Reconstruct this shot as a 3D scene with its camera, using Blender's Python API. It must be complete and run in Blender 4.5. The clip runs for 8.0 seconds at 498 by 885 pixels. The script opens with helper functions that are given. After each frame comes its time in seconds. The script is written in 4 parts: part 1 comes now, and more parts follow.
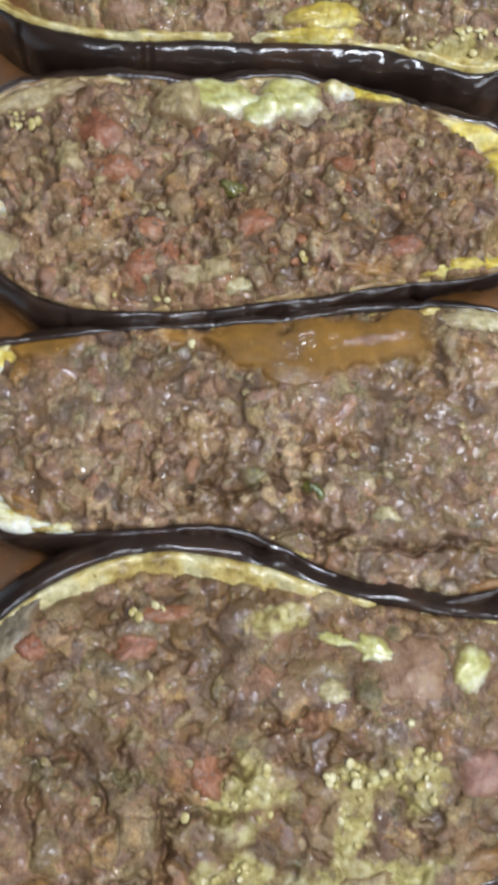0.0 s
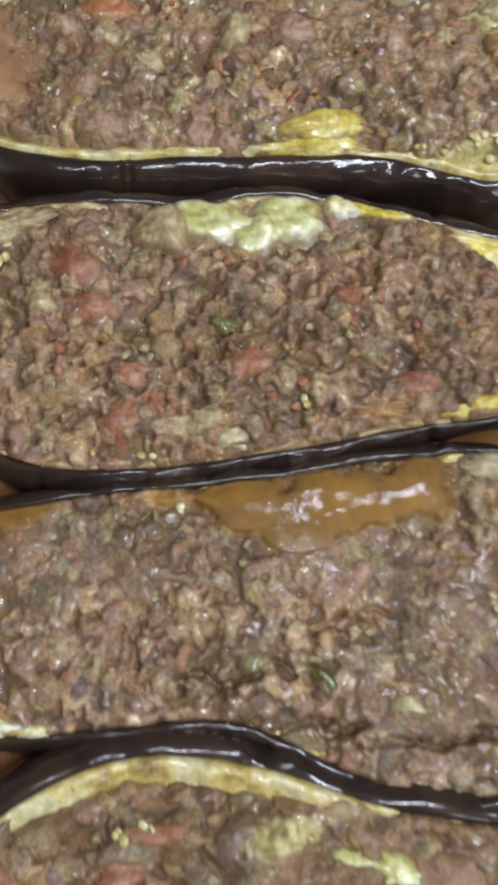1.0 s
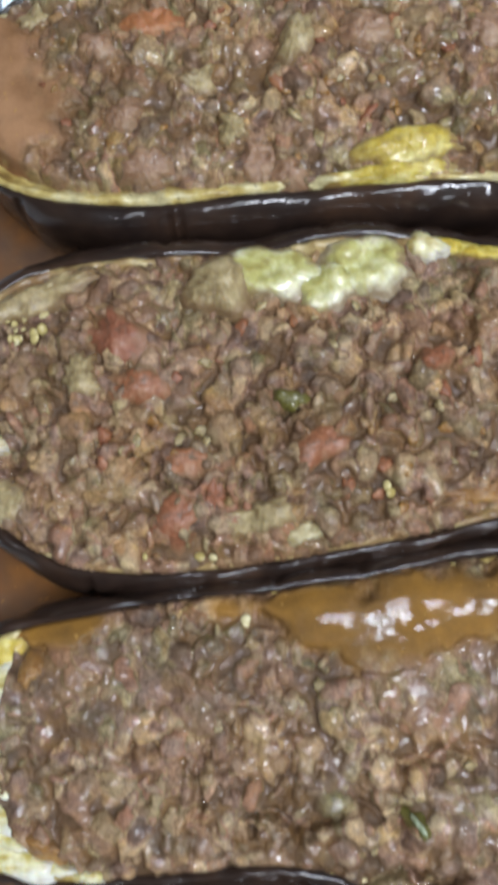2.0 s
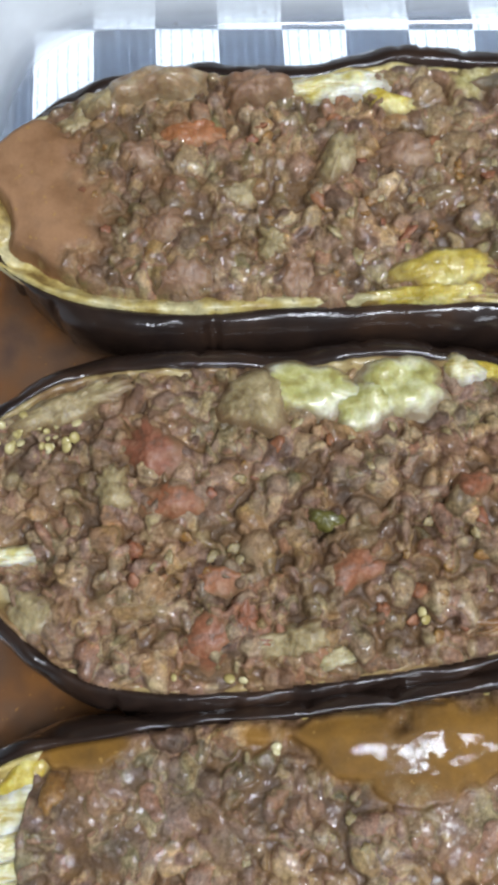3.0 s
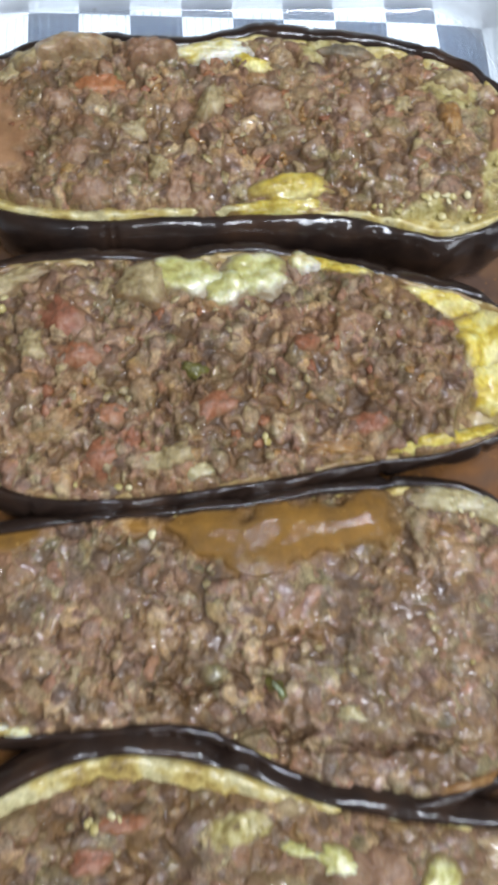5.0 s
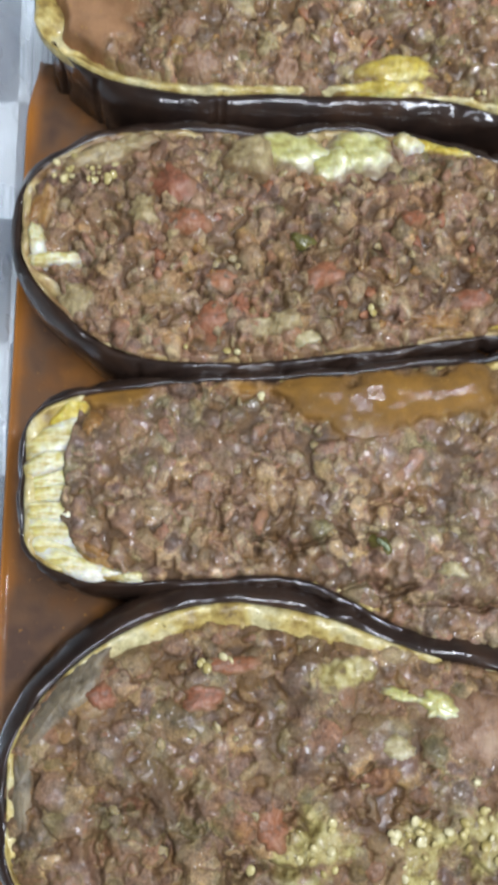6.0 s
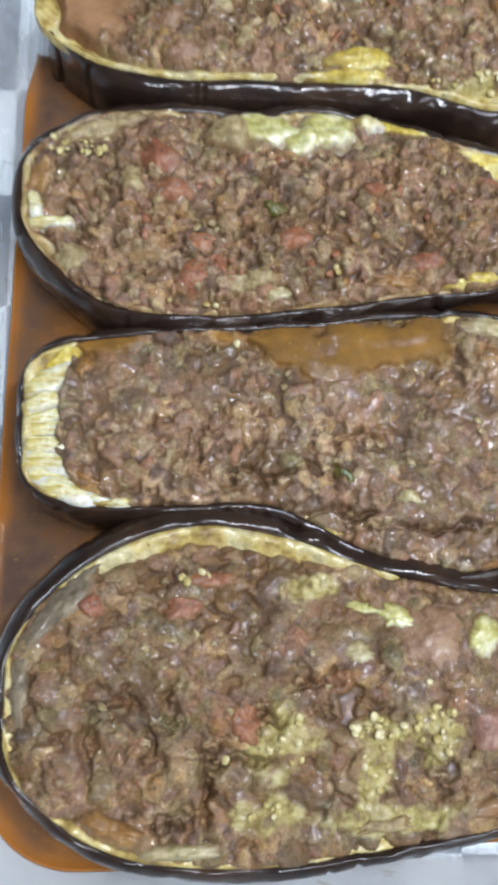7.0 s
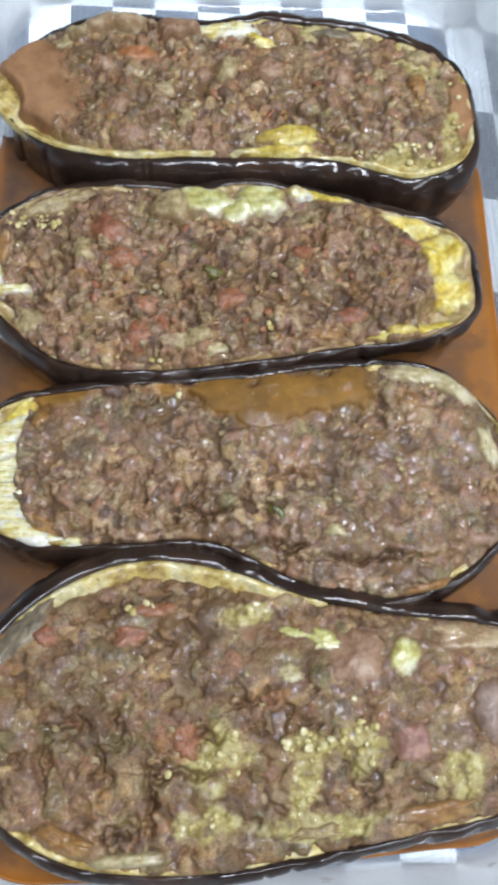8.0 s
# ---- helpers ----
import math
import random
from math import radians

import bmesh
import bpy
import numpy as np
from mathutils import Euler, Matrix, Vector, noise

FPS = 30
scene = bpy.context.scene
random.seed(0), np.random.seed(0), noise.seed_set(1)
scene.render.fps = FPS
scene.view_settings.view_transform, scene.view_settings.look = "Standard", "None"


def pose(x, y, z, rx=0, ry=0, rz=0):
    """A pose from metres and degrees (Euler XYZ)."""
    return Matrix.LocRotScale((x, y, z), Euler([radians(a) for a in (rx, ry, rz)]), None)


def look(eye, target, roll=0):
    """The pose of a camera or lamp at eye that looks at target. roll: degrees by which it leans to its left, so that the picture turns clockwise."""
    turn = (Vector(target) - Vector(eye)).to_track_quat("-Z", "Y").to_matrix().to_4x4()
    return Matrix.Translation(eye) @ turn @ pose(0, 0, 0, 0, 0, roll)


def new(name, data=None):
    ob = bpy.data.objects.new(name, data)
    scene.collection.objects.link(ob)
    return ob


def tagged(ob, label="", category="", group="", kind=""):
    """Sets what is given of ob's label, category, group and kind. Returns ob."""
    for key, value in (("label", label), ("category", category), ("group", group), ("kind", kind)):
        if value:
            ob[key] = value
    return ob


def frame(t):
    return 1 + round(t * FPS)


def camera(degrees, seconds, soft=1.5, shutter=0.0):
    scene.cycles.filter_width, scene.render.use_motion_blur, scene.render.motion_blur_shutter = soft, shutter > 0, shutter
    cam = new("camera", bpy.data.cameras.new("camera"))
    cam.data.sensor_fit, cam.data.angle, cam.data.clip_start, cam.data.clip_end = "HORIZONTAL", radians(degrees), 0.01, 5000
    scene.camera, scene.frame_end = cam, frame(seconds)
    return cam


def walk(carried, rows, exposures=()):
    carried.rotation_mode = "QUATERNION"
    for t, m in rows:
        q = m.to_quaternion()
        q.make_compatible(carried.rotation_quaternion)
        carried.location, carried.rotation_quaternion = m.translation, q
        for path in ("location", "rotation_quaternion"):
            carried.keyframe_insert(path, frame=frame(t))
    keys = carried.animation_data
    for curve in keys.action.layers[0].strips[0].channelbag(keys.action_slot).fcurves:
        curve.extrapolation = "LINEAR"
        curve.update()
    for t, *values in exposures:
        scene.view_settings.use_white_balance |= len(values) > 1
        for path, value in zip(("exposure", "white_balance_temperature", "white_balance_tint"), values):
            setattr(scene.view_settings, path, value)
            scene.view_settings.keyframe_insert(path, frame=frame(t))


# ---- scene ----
cam = camera(30.9, 8.0, soft=4.0, shutter=0.5)
PATH = [
    (0, (-0.034, -0.1, 0.279), (0.147, 0.312, -1.669), 21.2),
    (0.5, (-0.02, -0.084, 0.281), (0.036, 0.36, -1.668), 3.6),
    (1, (-0.024, -0.059, 0.258), (0.114, 0.414, -1.68), 12.5),
    (1.5, (-0.028, -0.043, 0.24), (0.035, 0.344, -1.721), 6.1),
    (2, (-0.011, -0.018, 0.235), (-0.13, 0.332, -1.731), -23.6),
    (2.2, (-0.015, -0.01, 0.236), (-0.117, 0.354, -1.728), -19.9),
    (3.3, (-0.025, 0.0, 0.237), (-0.041, 0.482, -1.704), -5.0),
    (3.5, (-0.022, -0.002, 0.232), (-0.015, 0.508, -1.702), -2.5),
    (4, (-0.006, -0.004, 0.23), (0.066, 0.493, -1.706), 4.9),
    (4.2, (-0.004, -0.009, 0.236), (0.047, 0.48, -1.703), 2.8),
    (5.3, (-0.009, -0.075, 0.3), (0.061, 0.423, -1.635), 4.8),
    (5.5, (-0.023, -0.08, 0.304), (0.089, 0.409, -1.632), 10.5),
    (6, (-0.042, -0.089, 0.284), (0.054, 0.348, -1.666), 11.1),
    (6.5, (-0.04, -0.104, 0.279), (0.151, 0.321, -1.666), 22.3),
    (7, (-0.042, -0.121, 0.304), (0.094, 0.379, -1.628), 14.0),
    (7.5, (-0.03, -0.129, 0.326), (0.063, 0.432, -1.592), 6.9),
    (8, (-0.022, -0.129, 0.332), (0.102, 0.46, -1.575), 9.4),
]
walk(cam, [(t, look(eye, target, roll)) for t, eye, target, roll in PATH],
     exposures=((0.0, -0.04), (0.7, -0.08), (2.2, -0.11), (3.5, -0.17), (4.0, -0.19), (5.5, 0.0), (8.0, 0.02)))
# ---------- world, lamp, added fill light ----
world = bpy.data.worlds.new("room_air")
scene.world = world
world.use_nodes = True
world.node_tree.nodes["Background"].inputs[0].default_value = (0.75, 0.86, 1.0, 1)
world.node_tree.nodes["Background"].inputs[1].default_value = 0.25

LAMP = (0.15, -0.05, 0.72)
lamp_data = bpy.data.lights.new("tube_light", "AREA")
lamp_data.shape, lamp_data.size, lamp_data.size_y = "RECTANGLE", 0.62, 0.05
lamp_data.energy, lamp_data.color = 6.0, (0.88, 0.95, 1.06)
tube_light = new("tube_light", lamp_data)
tube_light.matrix_world = look(LAMP, (0.08, 0.02, 0.0))


# added fill, no known source: brightens the far glass wall and near sides
fill_data = bpy.data.lights.new("fill_light", "AREA")
fill_data.shape, fill_data.size, fill_data.size_y = "RECTANGLE", 1.2, 0.3
fill_data.energy, fill_data.color = 9.5, (0.88, 0.95, 1.06)
fill_light = new("fill_light", fill_data)
fill_light.matrix_world = look((1.0, -1.0, 1.35), (0.0, 0.0, 0.0))


# ---------- number helpers ----------
def hash2(i, j, k=0):
    """A steady random number from 0 to 1 for each whole-number place."""
    n = (i.astype(np.int64) * 374761393 + j.astype(np.int64) * 668265263 + k * 1442695041) & 0x7FFFFFFF
    n = ((n ^ (n >> 13)) * 1274126177) & 0x7FFFFFFF
    n = ((n ^ (n >> 15)) * 2246822519) & 0x7FFFFFFF
    return ((n ^ (n >> 16)) & 0xFFFFF) / float(0xFFFFF)


def value_noise(x, y, size, k=0):
    """Smooth noise from -1 to 1 with features of that size."""
    u, v = x / size, y / size
    i, j = np.floor(u), np.floor(v)
    f, g = u - i, v - j
    f, g = f * f * f * (f * (f * 6 - 15) + 10), g * g * g * (g * (g * 6 - 15) + 10)
    a = hash2(i, j, k) * (1 - f) + hash2(i + 1, j, k) * f
    b = hash2(i, j + 1, k) * (1 - f) + hash2(i + 1, j + 1, k) * f
    return (a * (1 - g) + b * g) * 2 - 1


def spline(values, s):
    """Smooth curve through evenly spaced values, s from 0 to 1."""
    p = np.asarray(values, float)
    p = np.concatenate([[2 * p[0] - p[1]], p, [2 * p[-1] - p[-2]]])
    u = np.clip(np.asarray(s, float), 0, 1) * (len(values) - 1)
    i = np.minimum(u.astype(int), len(values) - 2)
    f = u - i
    a, b, c, d = p[i], p[i + 1], p[i + 2], p[i + 3]
    return b + 0.5 * f * (c - a + f * (2 * a - 5 * b + 4 * c - d + f * (3 * (b - c) + d - a)))


def step(x, a, b):
    u = np.clip((x - a) / (b - a), 0, 1)
    return u * u * (3 - 2 * u)


# ---------- mesh helpers ----------
def mesh_of(name, verts, faces, material, smooth=True):
    me = bpy.data.meshes.new(name)
    me.from_pydata([tuple(v) for v in verts], [], [tuple(f) for f in faces])
    if smooth:
        me.polygons.foreach_set("use_smooth", [True] * len(me.polygons))
    if material:
        me.materials.append(material)
    me.update()
    return me


def part(name, data, material, parent, label=""):
    """One mesh object under a thing, from a bmesh or a mesh."""
    if isinstance(data, bmesh.types.BMesh):
        me = bpy.data.meshes.new(name)
        data.to_mesh(me)
        data.free()
        me.polygons.foreach_set("use_smooth", [True] * len(me.polygons))
    else:
        me = data
    if material and not me.materials:
        me.materials.append(material)
    ob = new(name, me)
    ob.parent = parent
    if label:
        ob["label"] = label
    return ob


def grid_faces(n, m, closed_n=False, closed_m=False):
    faces = []
    for i in range(n if closed_n else n - 1):
        for j in range(m if closed_m else m - 1):
            a, b = i * m + j, i * m + (j + 1) % m
            c, d = ((i + 1) % n) * m + (j + 1) % m, ((i + 1) % n) * m + j
            faces.append((a, b, c, d))
    return faces


def float_layer(me, name, values):
    layer = me.attributes.new(name, "FLOAT", "POINT")
    layer.data.foreach_set("value", np.asarray(values, np.float32))


# ---------- materials ----------
def material(name, color=(0.5, 0.5, 0.5), rough=0.5, **more):
    m = bpy.data.materials.new(name)
    m.use_nodes = True
    b = m.node_tree.nodes["Principled BSDF"]
    b.inputs["Base Color"].default_value = (*color, 1)
    b.inputs["Roughness"].default_value = rough
    for key, value in more.items():
        b.inputs[key.replace("_", " ")].default_value = value
    return m, m.node_tree.nodes, m.node_tree.links, b


def node(nodes, kind, **settings):
    n = nodes.new(kind)
    for key, value in settings.items():
        n.inputs[key].default_value = value
    return n


def ramp(nodes, links, source, stops):
    r = nodes.new("ShaderNodeValToRGB")
    while len(r.color_ramp.elements) < len(stops):
        r.color_ramp.elements.new(0.5)
    for e, (pos, col) in zip(r.color_ramp.elements, stops):
        e.position, e.color = pos, (*col, 1)
    links.new(source, r.inputs[0])
    return r.outputs[0]


def mix(nodes, links, fac, a, b, kind="MIX"):
    n = nodes.new("ShaderNodeMix")
    n.data_type, n.blend_type = "RGBA", kind
    for slot, value in ((0, fac), (6, a), (7, b)):
        if isinstance(value, bpy.types.NodeSocket):
            links.new(value, n.inputs[slot])
        elif slot == 0:
            n.inputs[slot].default_value = value
        else:
            n.inputs[slot].default_value = (*value, 1)
    return n.outputs[2]


def noise_out(nodes, links, scale, detail=3.0, rough=0.55, coords=None):
    n = node(nodes, "ShaderNodeTexNoise", Scale=scale, Detail=detail, Roughness=rough)
    c = coords
    if c is None:
        c = nodes.new("ShaderNodeTexCoord").outputs["Object"]
    links.new(c, n.inputs["Vector"])
    return n.outputs["Fac"]


def bump(nodes, links, b, height, strength, distance, slot="Normal"):
    n = node(nodes, "ShaderNodeBump", Strength=strength, Distance=distance)
    links.new(height, n.inputs["Height"])
    links.new(n.outputs[0], b.inputs[slot])
    return n


# minced meat: colour by lump, with fine mottling; "wet" is gravy standing on it, "juice" the thin dark juice between the lumps
def meat_material(name, tint, gravy_dark, gravy_light, gloss):
    m, ns, ls, b = material(name, rough=0.42, Coat_Weight=gloss, Coat_Roughness=0.03, Coat_IOR=1.75)

    def layer(attribute):
        n = ns.new("ShaderNodeAttribute")
        n.attribute_name = attribute
        return n.outputs["Fac"]

    lump, wet, patch, juicy, still = layer("lump"), layer("wet"), layer("patch"), layer("juice"), layer("still")
    col = ramp(ns, ls, lump, [(0.0, (0.135, 0.080, 0.058)), (0.11, (0.220, 0.134, 0.108)), (0.22, (0.310, 0.198, 0.156)), (0.34, (0.240, 0.152, 0.092)),
                              (0.45, (0.400, 0.282, 0.180)), (0.55, (0.200, 0.152, 0.086)), (0.66, (0.330, 0.172, 0.118)), (0.76, (0.285, 0.190, 0.152)),
                              (0.88, (0.470, 0.350, 0.230)), (1.0, (0.360, 0.215, 0.105))])
    mott = noise_out(ns, ls, 330, 5, 0.7)
    col = mix(ns, ls, 1.0, col, ramp(ns, ls, mott, [(0.33, (0.42, 0.38, 0.34)), (0.45, (0.90, 0.89, 0.87)), (0.55, (1.06, 1.04, 1.0)), (0.66, (1.55, 1.55, 1.42))]), "MULTIPLY")
    fine = noise_out(ns, ls, 1200, 4, 0.7)
    col = mix(ns, ls, 1.0, col, ramp(ns, ls, fine, [(0.36, (0.74, 0.72, 0.70)), (0.64, (1.22, 1.22, 1.20))]), "MULTIPLY")
    col = mix(ns, ls, 1.0, col, tint, "MULTIPLY")
    hue = noise_out(ns, ls, 95, 3, 0.6)
    col = mix(ns, ls, 1.0, col, ramp(ns, ls, hue, [(0.34, (0.84, 0.92, 0.80)), (0.46, (1.0, 1.0, 1.0)), (0.56, (1.06, 0.95, 0.94)), (0.68, (1.16, 1.05, 0.78))]), "MULTIPLY")
    wide = noise_out(ns, ls, 70, 3, 0.55)
    col = mix(ns, ls, ramp(ns, ls, wide, [(0.44, (0, 0, 0)), (0.64, (0.42, 0.42, 0.42))]), col, (0.245, 0.130, 0.055))
    zone = noise_out(ns, ls, 32, 3, 0.6)
    col = mix(ns, ls, 1.0, col, ramp(ns, ls, zone, [(0.36, (0.72, 0.70, 0.64)), (0.50, (1.0, 1.0, 1.0)), (0.64, (1.12, 1.09, 1.06))]), "MULTIPLY")
    blot = noise_out(ns, ls, 160, 4, 0.6)
    broth = ramp(ns, ls, blot, [(0.38, (0.070, 0.038, 0.018)), (0.50, (0.120, 0.064, 0.028)), (0.62, (0.200, 0.105, 0.036))])
    col = mix(ns, ls, juicy, col, broth)
    gravy_col = mix(ns, ls, ramp(ns, ls, noise_out(ns, ls, 60, 4, 0.6), [(0.38, (0, 0, 0)), (0.62, (1, 1, 1))]), gravy_dark, gravy_light)
    gravy_col = mix(ns, ls, 1.0, gravy_col, ramp(ns, ls, fine, [(0.36, (0.95, 0.95, 0.95)), (0.64, (1.03, 1.03, 1.03))]), "MULTIPLY")
    drops = ramp(ns, ls, noise_out(ns, ls, 520, 2, 0.5), [(0.67, (0, 0, 0)), (0.72, (0.55, 0.55, 0.55))])
    gravy_col = mix(ns, ls, drops, gravy_col, (0.46, 0.27, 0.08))
    col = mix(ns, ls, wet, col, gravy_col)
    pith = ramp(ns, ls, noise_out(ns, ls, 240, 4, 0.65), [(0.36, (0.18, 0.13, 0.05)), (0.44, (0.36, 0.29, 0.09)), (0.53, (0.50, 0.43, 0.16)), (0.64, (0.64, 0.58, 0.30))])
    col = mix(ns, ls, patch, col, pith)
    ls.new(col, b.inputs["Base Color"])
    damp = noise_out(ns, ls, 190, 3, 0.6)
    rough = ramp(ns, ls, damp, [(0.40, (0.42, 0.42, 0.42)), (0.58, (0.62, 0.62, 0.62))])
    ls.new(mix(ns, ls, wet, rough, (0.5, 0.5, 0.5)), b.inputs["Roughness"])
    shine = ramp(ns, ls, noise_out(ns, ls, 640, 3, 0.6), [(0.54 - 0.08 * gloss, (0.04, 0.04, 0.04)), (0.59 - 0.08 * gloss, (gloss, gloss, gloss))])
    shine = mix(ns, ls, 1.0, shine, ramp(ns, ls, noise_out(ns, ls, 75, 3, 0.6), [(0.40, (0.15, 0.15, 0.15)), (0.54, (1, 1, 1))]), "MULTIPLY")
    shine = mix(ns, ls, wet, shine, (0.0, 0.0, 0.0))
    pool_shine = ramp(ns, ls, noise_out(ns, ls, 280, 4, 0.65), [(0.47, (0.03, 0.03, 0.03)), (0.54, (1, 1, 1))])
    ls.new(mix(ns, ls, still, shine, pool_shine), b.inputs["Coat Weight"])
    ls.new(mix(ns, ls, wet, (0.02, 0.02, 0.02), (0.03, 0.03, 0.03)), b.inputs["Coat Roughness"])
    lift = bump(ns, ls, b, noise_out(ns, ls, 950, 4, 0.62), 0.5, 0.0010)
    film_bump = bump(ns, ls, b, noise_out(ns, ls, 1100, 3, 0.6), 0.4, 0.0005, "Coat Normal")
    for bumped, most, least in ((lift, 0.60, 0.05), (film_bump, 0.36, 0.30)):
        dry = ns.new("ShaderNodeMath")
        dry.operation = "MULTIPLY_ADD"
        dry.inputs[1].default_value, dry.inputs[2].default_value = least - most, most
        ls.new(wet, dry.inputs[0])
        ls.new(dry.outputs[0], bumped.inputs["Strength"])
    ls.new(mix(ns, ls, wet, (0.42, 0.42, 0.42), (0.04, 0.04, 0.04)), b.inputs["Specular IOR Level"])
    return m


BROWN_GRAVY, ORANGE_GRAVY = ((0.215, 0.108, 0.050), (0.38, 0.208, 0.108)), ((0.185, 0.098, 0.030), (0.34, 0.172, 0.036))
meat_warm = meat_material("glazed_mince", (0.96, 1.0, 0.88), *BROWN_GRAVY, 1.0)
meat_olive = meat_material("browned_mince", (0.95, 0.98, 0.91), *BROWN_GRAVY, 0.65)
meat_grey = meat_material("greyish_mince", (0.92, 0.98, 0.93), *ORANGE_GRAVY, 0.8)
meat_dark = meat_material("purplish_mince", (0.80, 0.83, 0.72), *BROWN_GRAVY, 0.58)

# aubergine flesh: baked yellow, fibrous, darker and greener in patches
def rim_material(name, stops):
    m, ns, ls, b = material(name, rough=0.4, Coat_Weight=0.4, Coat_Roughness=0.15)
    n1, n2 = noise_out(ns, ls, 110, 4, 0.6), noise_out(ns, ls, 420, 4, 0.6)
    col = ramp(ns, ls, n1, stops)
    col = mix(ns, ls, 1.0, col, ramp(ns, ls, n2, [(0.3, (0.7, 0.66, 0.6)), (0.7, (1.12, 1.12, 1.1))]), "MULTIPLY")
    specks = ramp(ns, ls, noise_out(ns, ls, 700, 2, 0.5), [(0.68, (0, 0, 0)), (0.74, (0.7, 0.7, 0.7))])
    col = mix(ns, ls, specks, col, (0.16, 0.11, 0.05))
    ls.new(col, b.inputs["Base Color"])
    bump(ns, ls, b, n2, 0.5, 0.0008)
    return m


flesh = rim_material("baked_flesh", [(0.30, (0.20, 0.13, 0.05)), (0.40, (0.42, 0.30, 0.09)), (0.49, (0.62, 0.50, 0.18)), (0.60, (0.70, 0.63, 0.36)), (0.72, (0.44, 0.40, 0.20))])
dull_flesh = rim_material("browned_rim_flesh", [(0.32, (0.17, 0.10, 0.05)), (0.43, (0.30, 0.18, 0.08)), (0.52, (0.42, 0.30, 0.13)), (0.62, (0.52, 0.42, 0.20)), (0.72, (0.34, 0.26, 0.13))])

# skin: near-black brown-purple, glossy, with creases
skin, ns, ls, b = material("aubergine_skin", (0.012, 0.007, 0.008), 0.45, Coat_Weight=0.62, Coat_Roughness=0.04, Specular_IOR_Level=0.10)
n1 = noise_out(ns, ls, 60, 3, 0.6)
ls.new(ramp(ns, ls, n1, [(0.3, (0.014, 0.009, 0.008)), (0.55, (0.030, 0.017, 0.012)), (0.75, (0.055, 0.028, 0.016))]), b.inputs["Base Color"])
bump(ns, ls, b, noise_out(ns, ls, 240, 4, 0.6), 0.35, 0.0008)
ls.new(ramp(ns, ls, noise_out(ns, ls, 70, 3, 0.6), [(0.46, (0.025, 0.025, 0.025)), (0.66, (0.10, 0.10, 0.10))]), b.inputs["Coat Roughness"])
ls.new(ramp(ns, ls, noise_out(ns, ls, 130, 4, 0.65), [(0.40, (0.35, 0.35, 0.35)), (0.50, (0.95, 0.95, 0.95))]), b.inputs["Coat Weight"])
bump(ns, ls, b, noise_out(ns, ls, 210, 4, 0.62), 0.24, 0.0010, "Coat Normal")


def browned(ns, ls, col, most=0.8):
    """Pieces turn the stuffing's brown towards their ragged rims."""
    rim = ns.new("ShaderNodeAttribute")
    rim.attribute_name = "rim"
    add = ns.new("ShaderNodeMath")
    add.operation = "MULTIPLY_ADD"
    add.inputs[1].default_value = 0.9
    ls.new(noise_out(ns, ls, 260, 3, 0.6), add.inputs[0])
    ls.new(rim.outputs["Fac"], add.inputs[2])
    return mix(ns, ls, ramp(ns, ls, add.outputs[0], [(0.60, (0, 0, 0)), (1.1, (most, most, most))]), col, (0.22, 0.13, 0.065))


# tomato and pepper pieces
red, ns, ls, b = material("cooked_tomato", rough=0.5, Coat_Weight=0.1, Coat_Roughness=0.15)
n1, n2 = noise_out(ns, ls, 200, 4, 0.65), noise_out(ns, ls, 750, 4, 0.65)
info = ns.new("ShaderNodeObjectInfo")
c1 = ramp(ns, ls, n1, [(0.36, (0.20, 0.095, 0.055)), (0.5, (0.285, 0.098, 0.050)), (0.64, (0.34, 0.155, 0.090))])
c2 = ramp(ns, ls, n1, [(0.36, (0.22, 0.108, 0.052)), (0.5, (0.340, 0.133, 0.052)), (0.64, (0.38, 0.200, 0.105))])
col = mix(ns, ls, info.outputs["Random"], c1, c2)
col = mix(ns, ls, 1.0, col, ramp(ns, ls, n2, [(0.38, (0.82, 0.80, 0.78)), (0.62, (1.06, 1.06, 1.06))]), "MULTIPLY")
ls.new(browned(ns, ls, col), b.inputs["Base Color"])
bump(ns, ls, b, n2, 0.4, 0.001)

herb, ns, ls, b = material("cooked_herb", (0.10, 0.095, 0.02), 0.35, Coat_Weight=0.5, Coat_Roughness=0.1)
n1 = noise_out(ns, ls, 260, 3, 0.6)
ls.new(ramp(ns, ls, n1, [(0.3, (0.06, 0.055, 0.012)), (0.7, (0.17, 0.15, 0.035))]), b.inputs["Base Color"])

# green-white colour that paints the bright glint on the dark herb leaf
sliver, ns, ls, b = material("leaf_glint", (0.30, 0.36, 0.20), 0.2, Coat_Weight=0.8, Coat_Roughness=0.05)
ls.new(ramp(ns, ls, noise_out(ns, ls, 300, 3, 0.6), [(0.4, (0.26, 0.32, 0.18)), (0.6, (0.58, 0.66, 0.50))]), b.inputs["Base Color"])

seed_mat, ns, ls, b = material("aubergine_seed", rough=0.35, Coat_Weight=0.4, Coat_Roughness=0.1)
info = ns.new("ShaderNodeObjectInfo")
ls.new(ramp(ns, ls, info.outputs["Random"], [(0.0, (0.42, 0.33, 0.11)), (0.5, (0.57, 0.48, 0.20)), (1.0, (0.70, 0.63, 0.38))]), b.inputs["Base Color"])

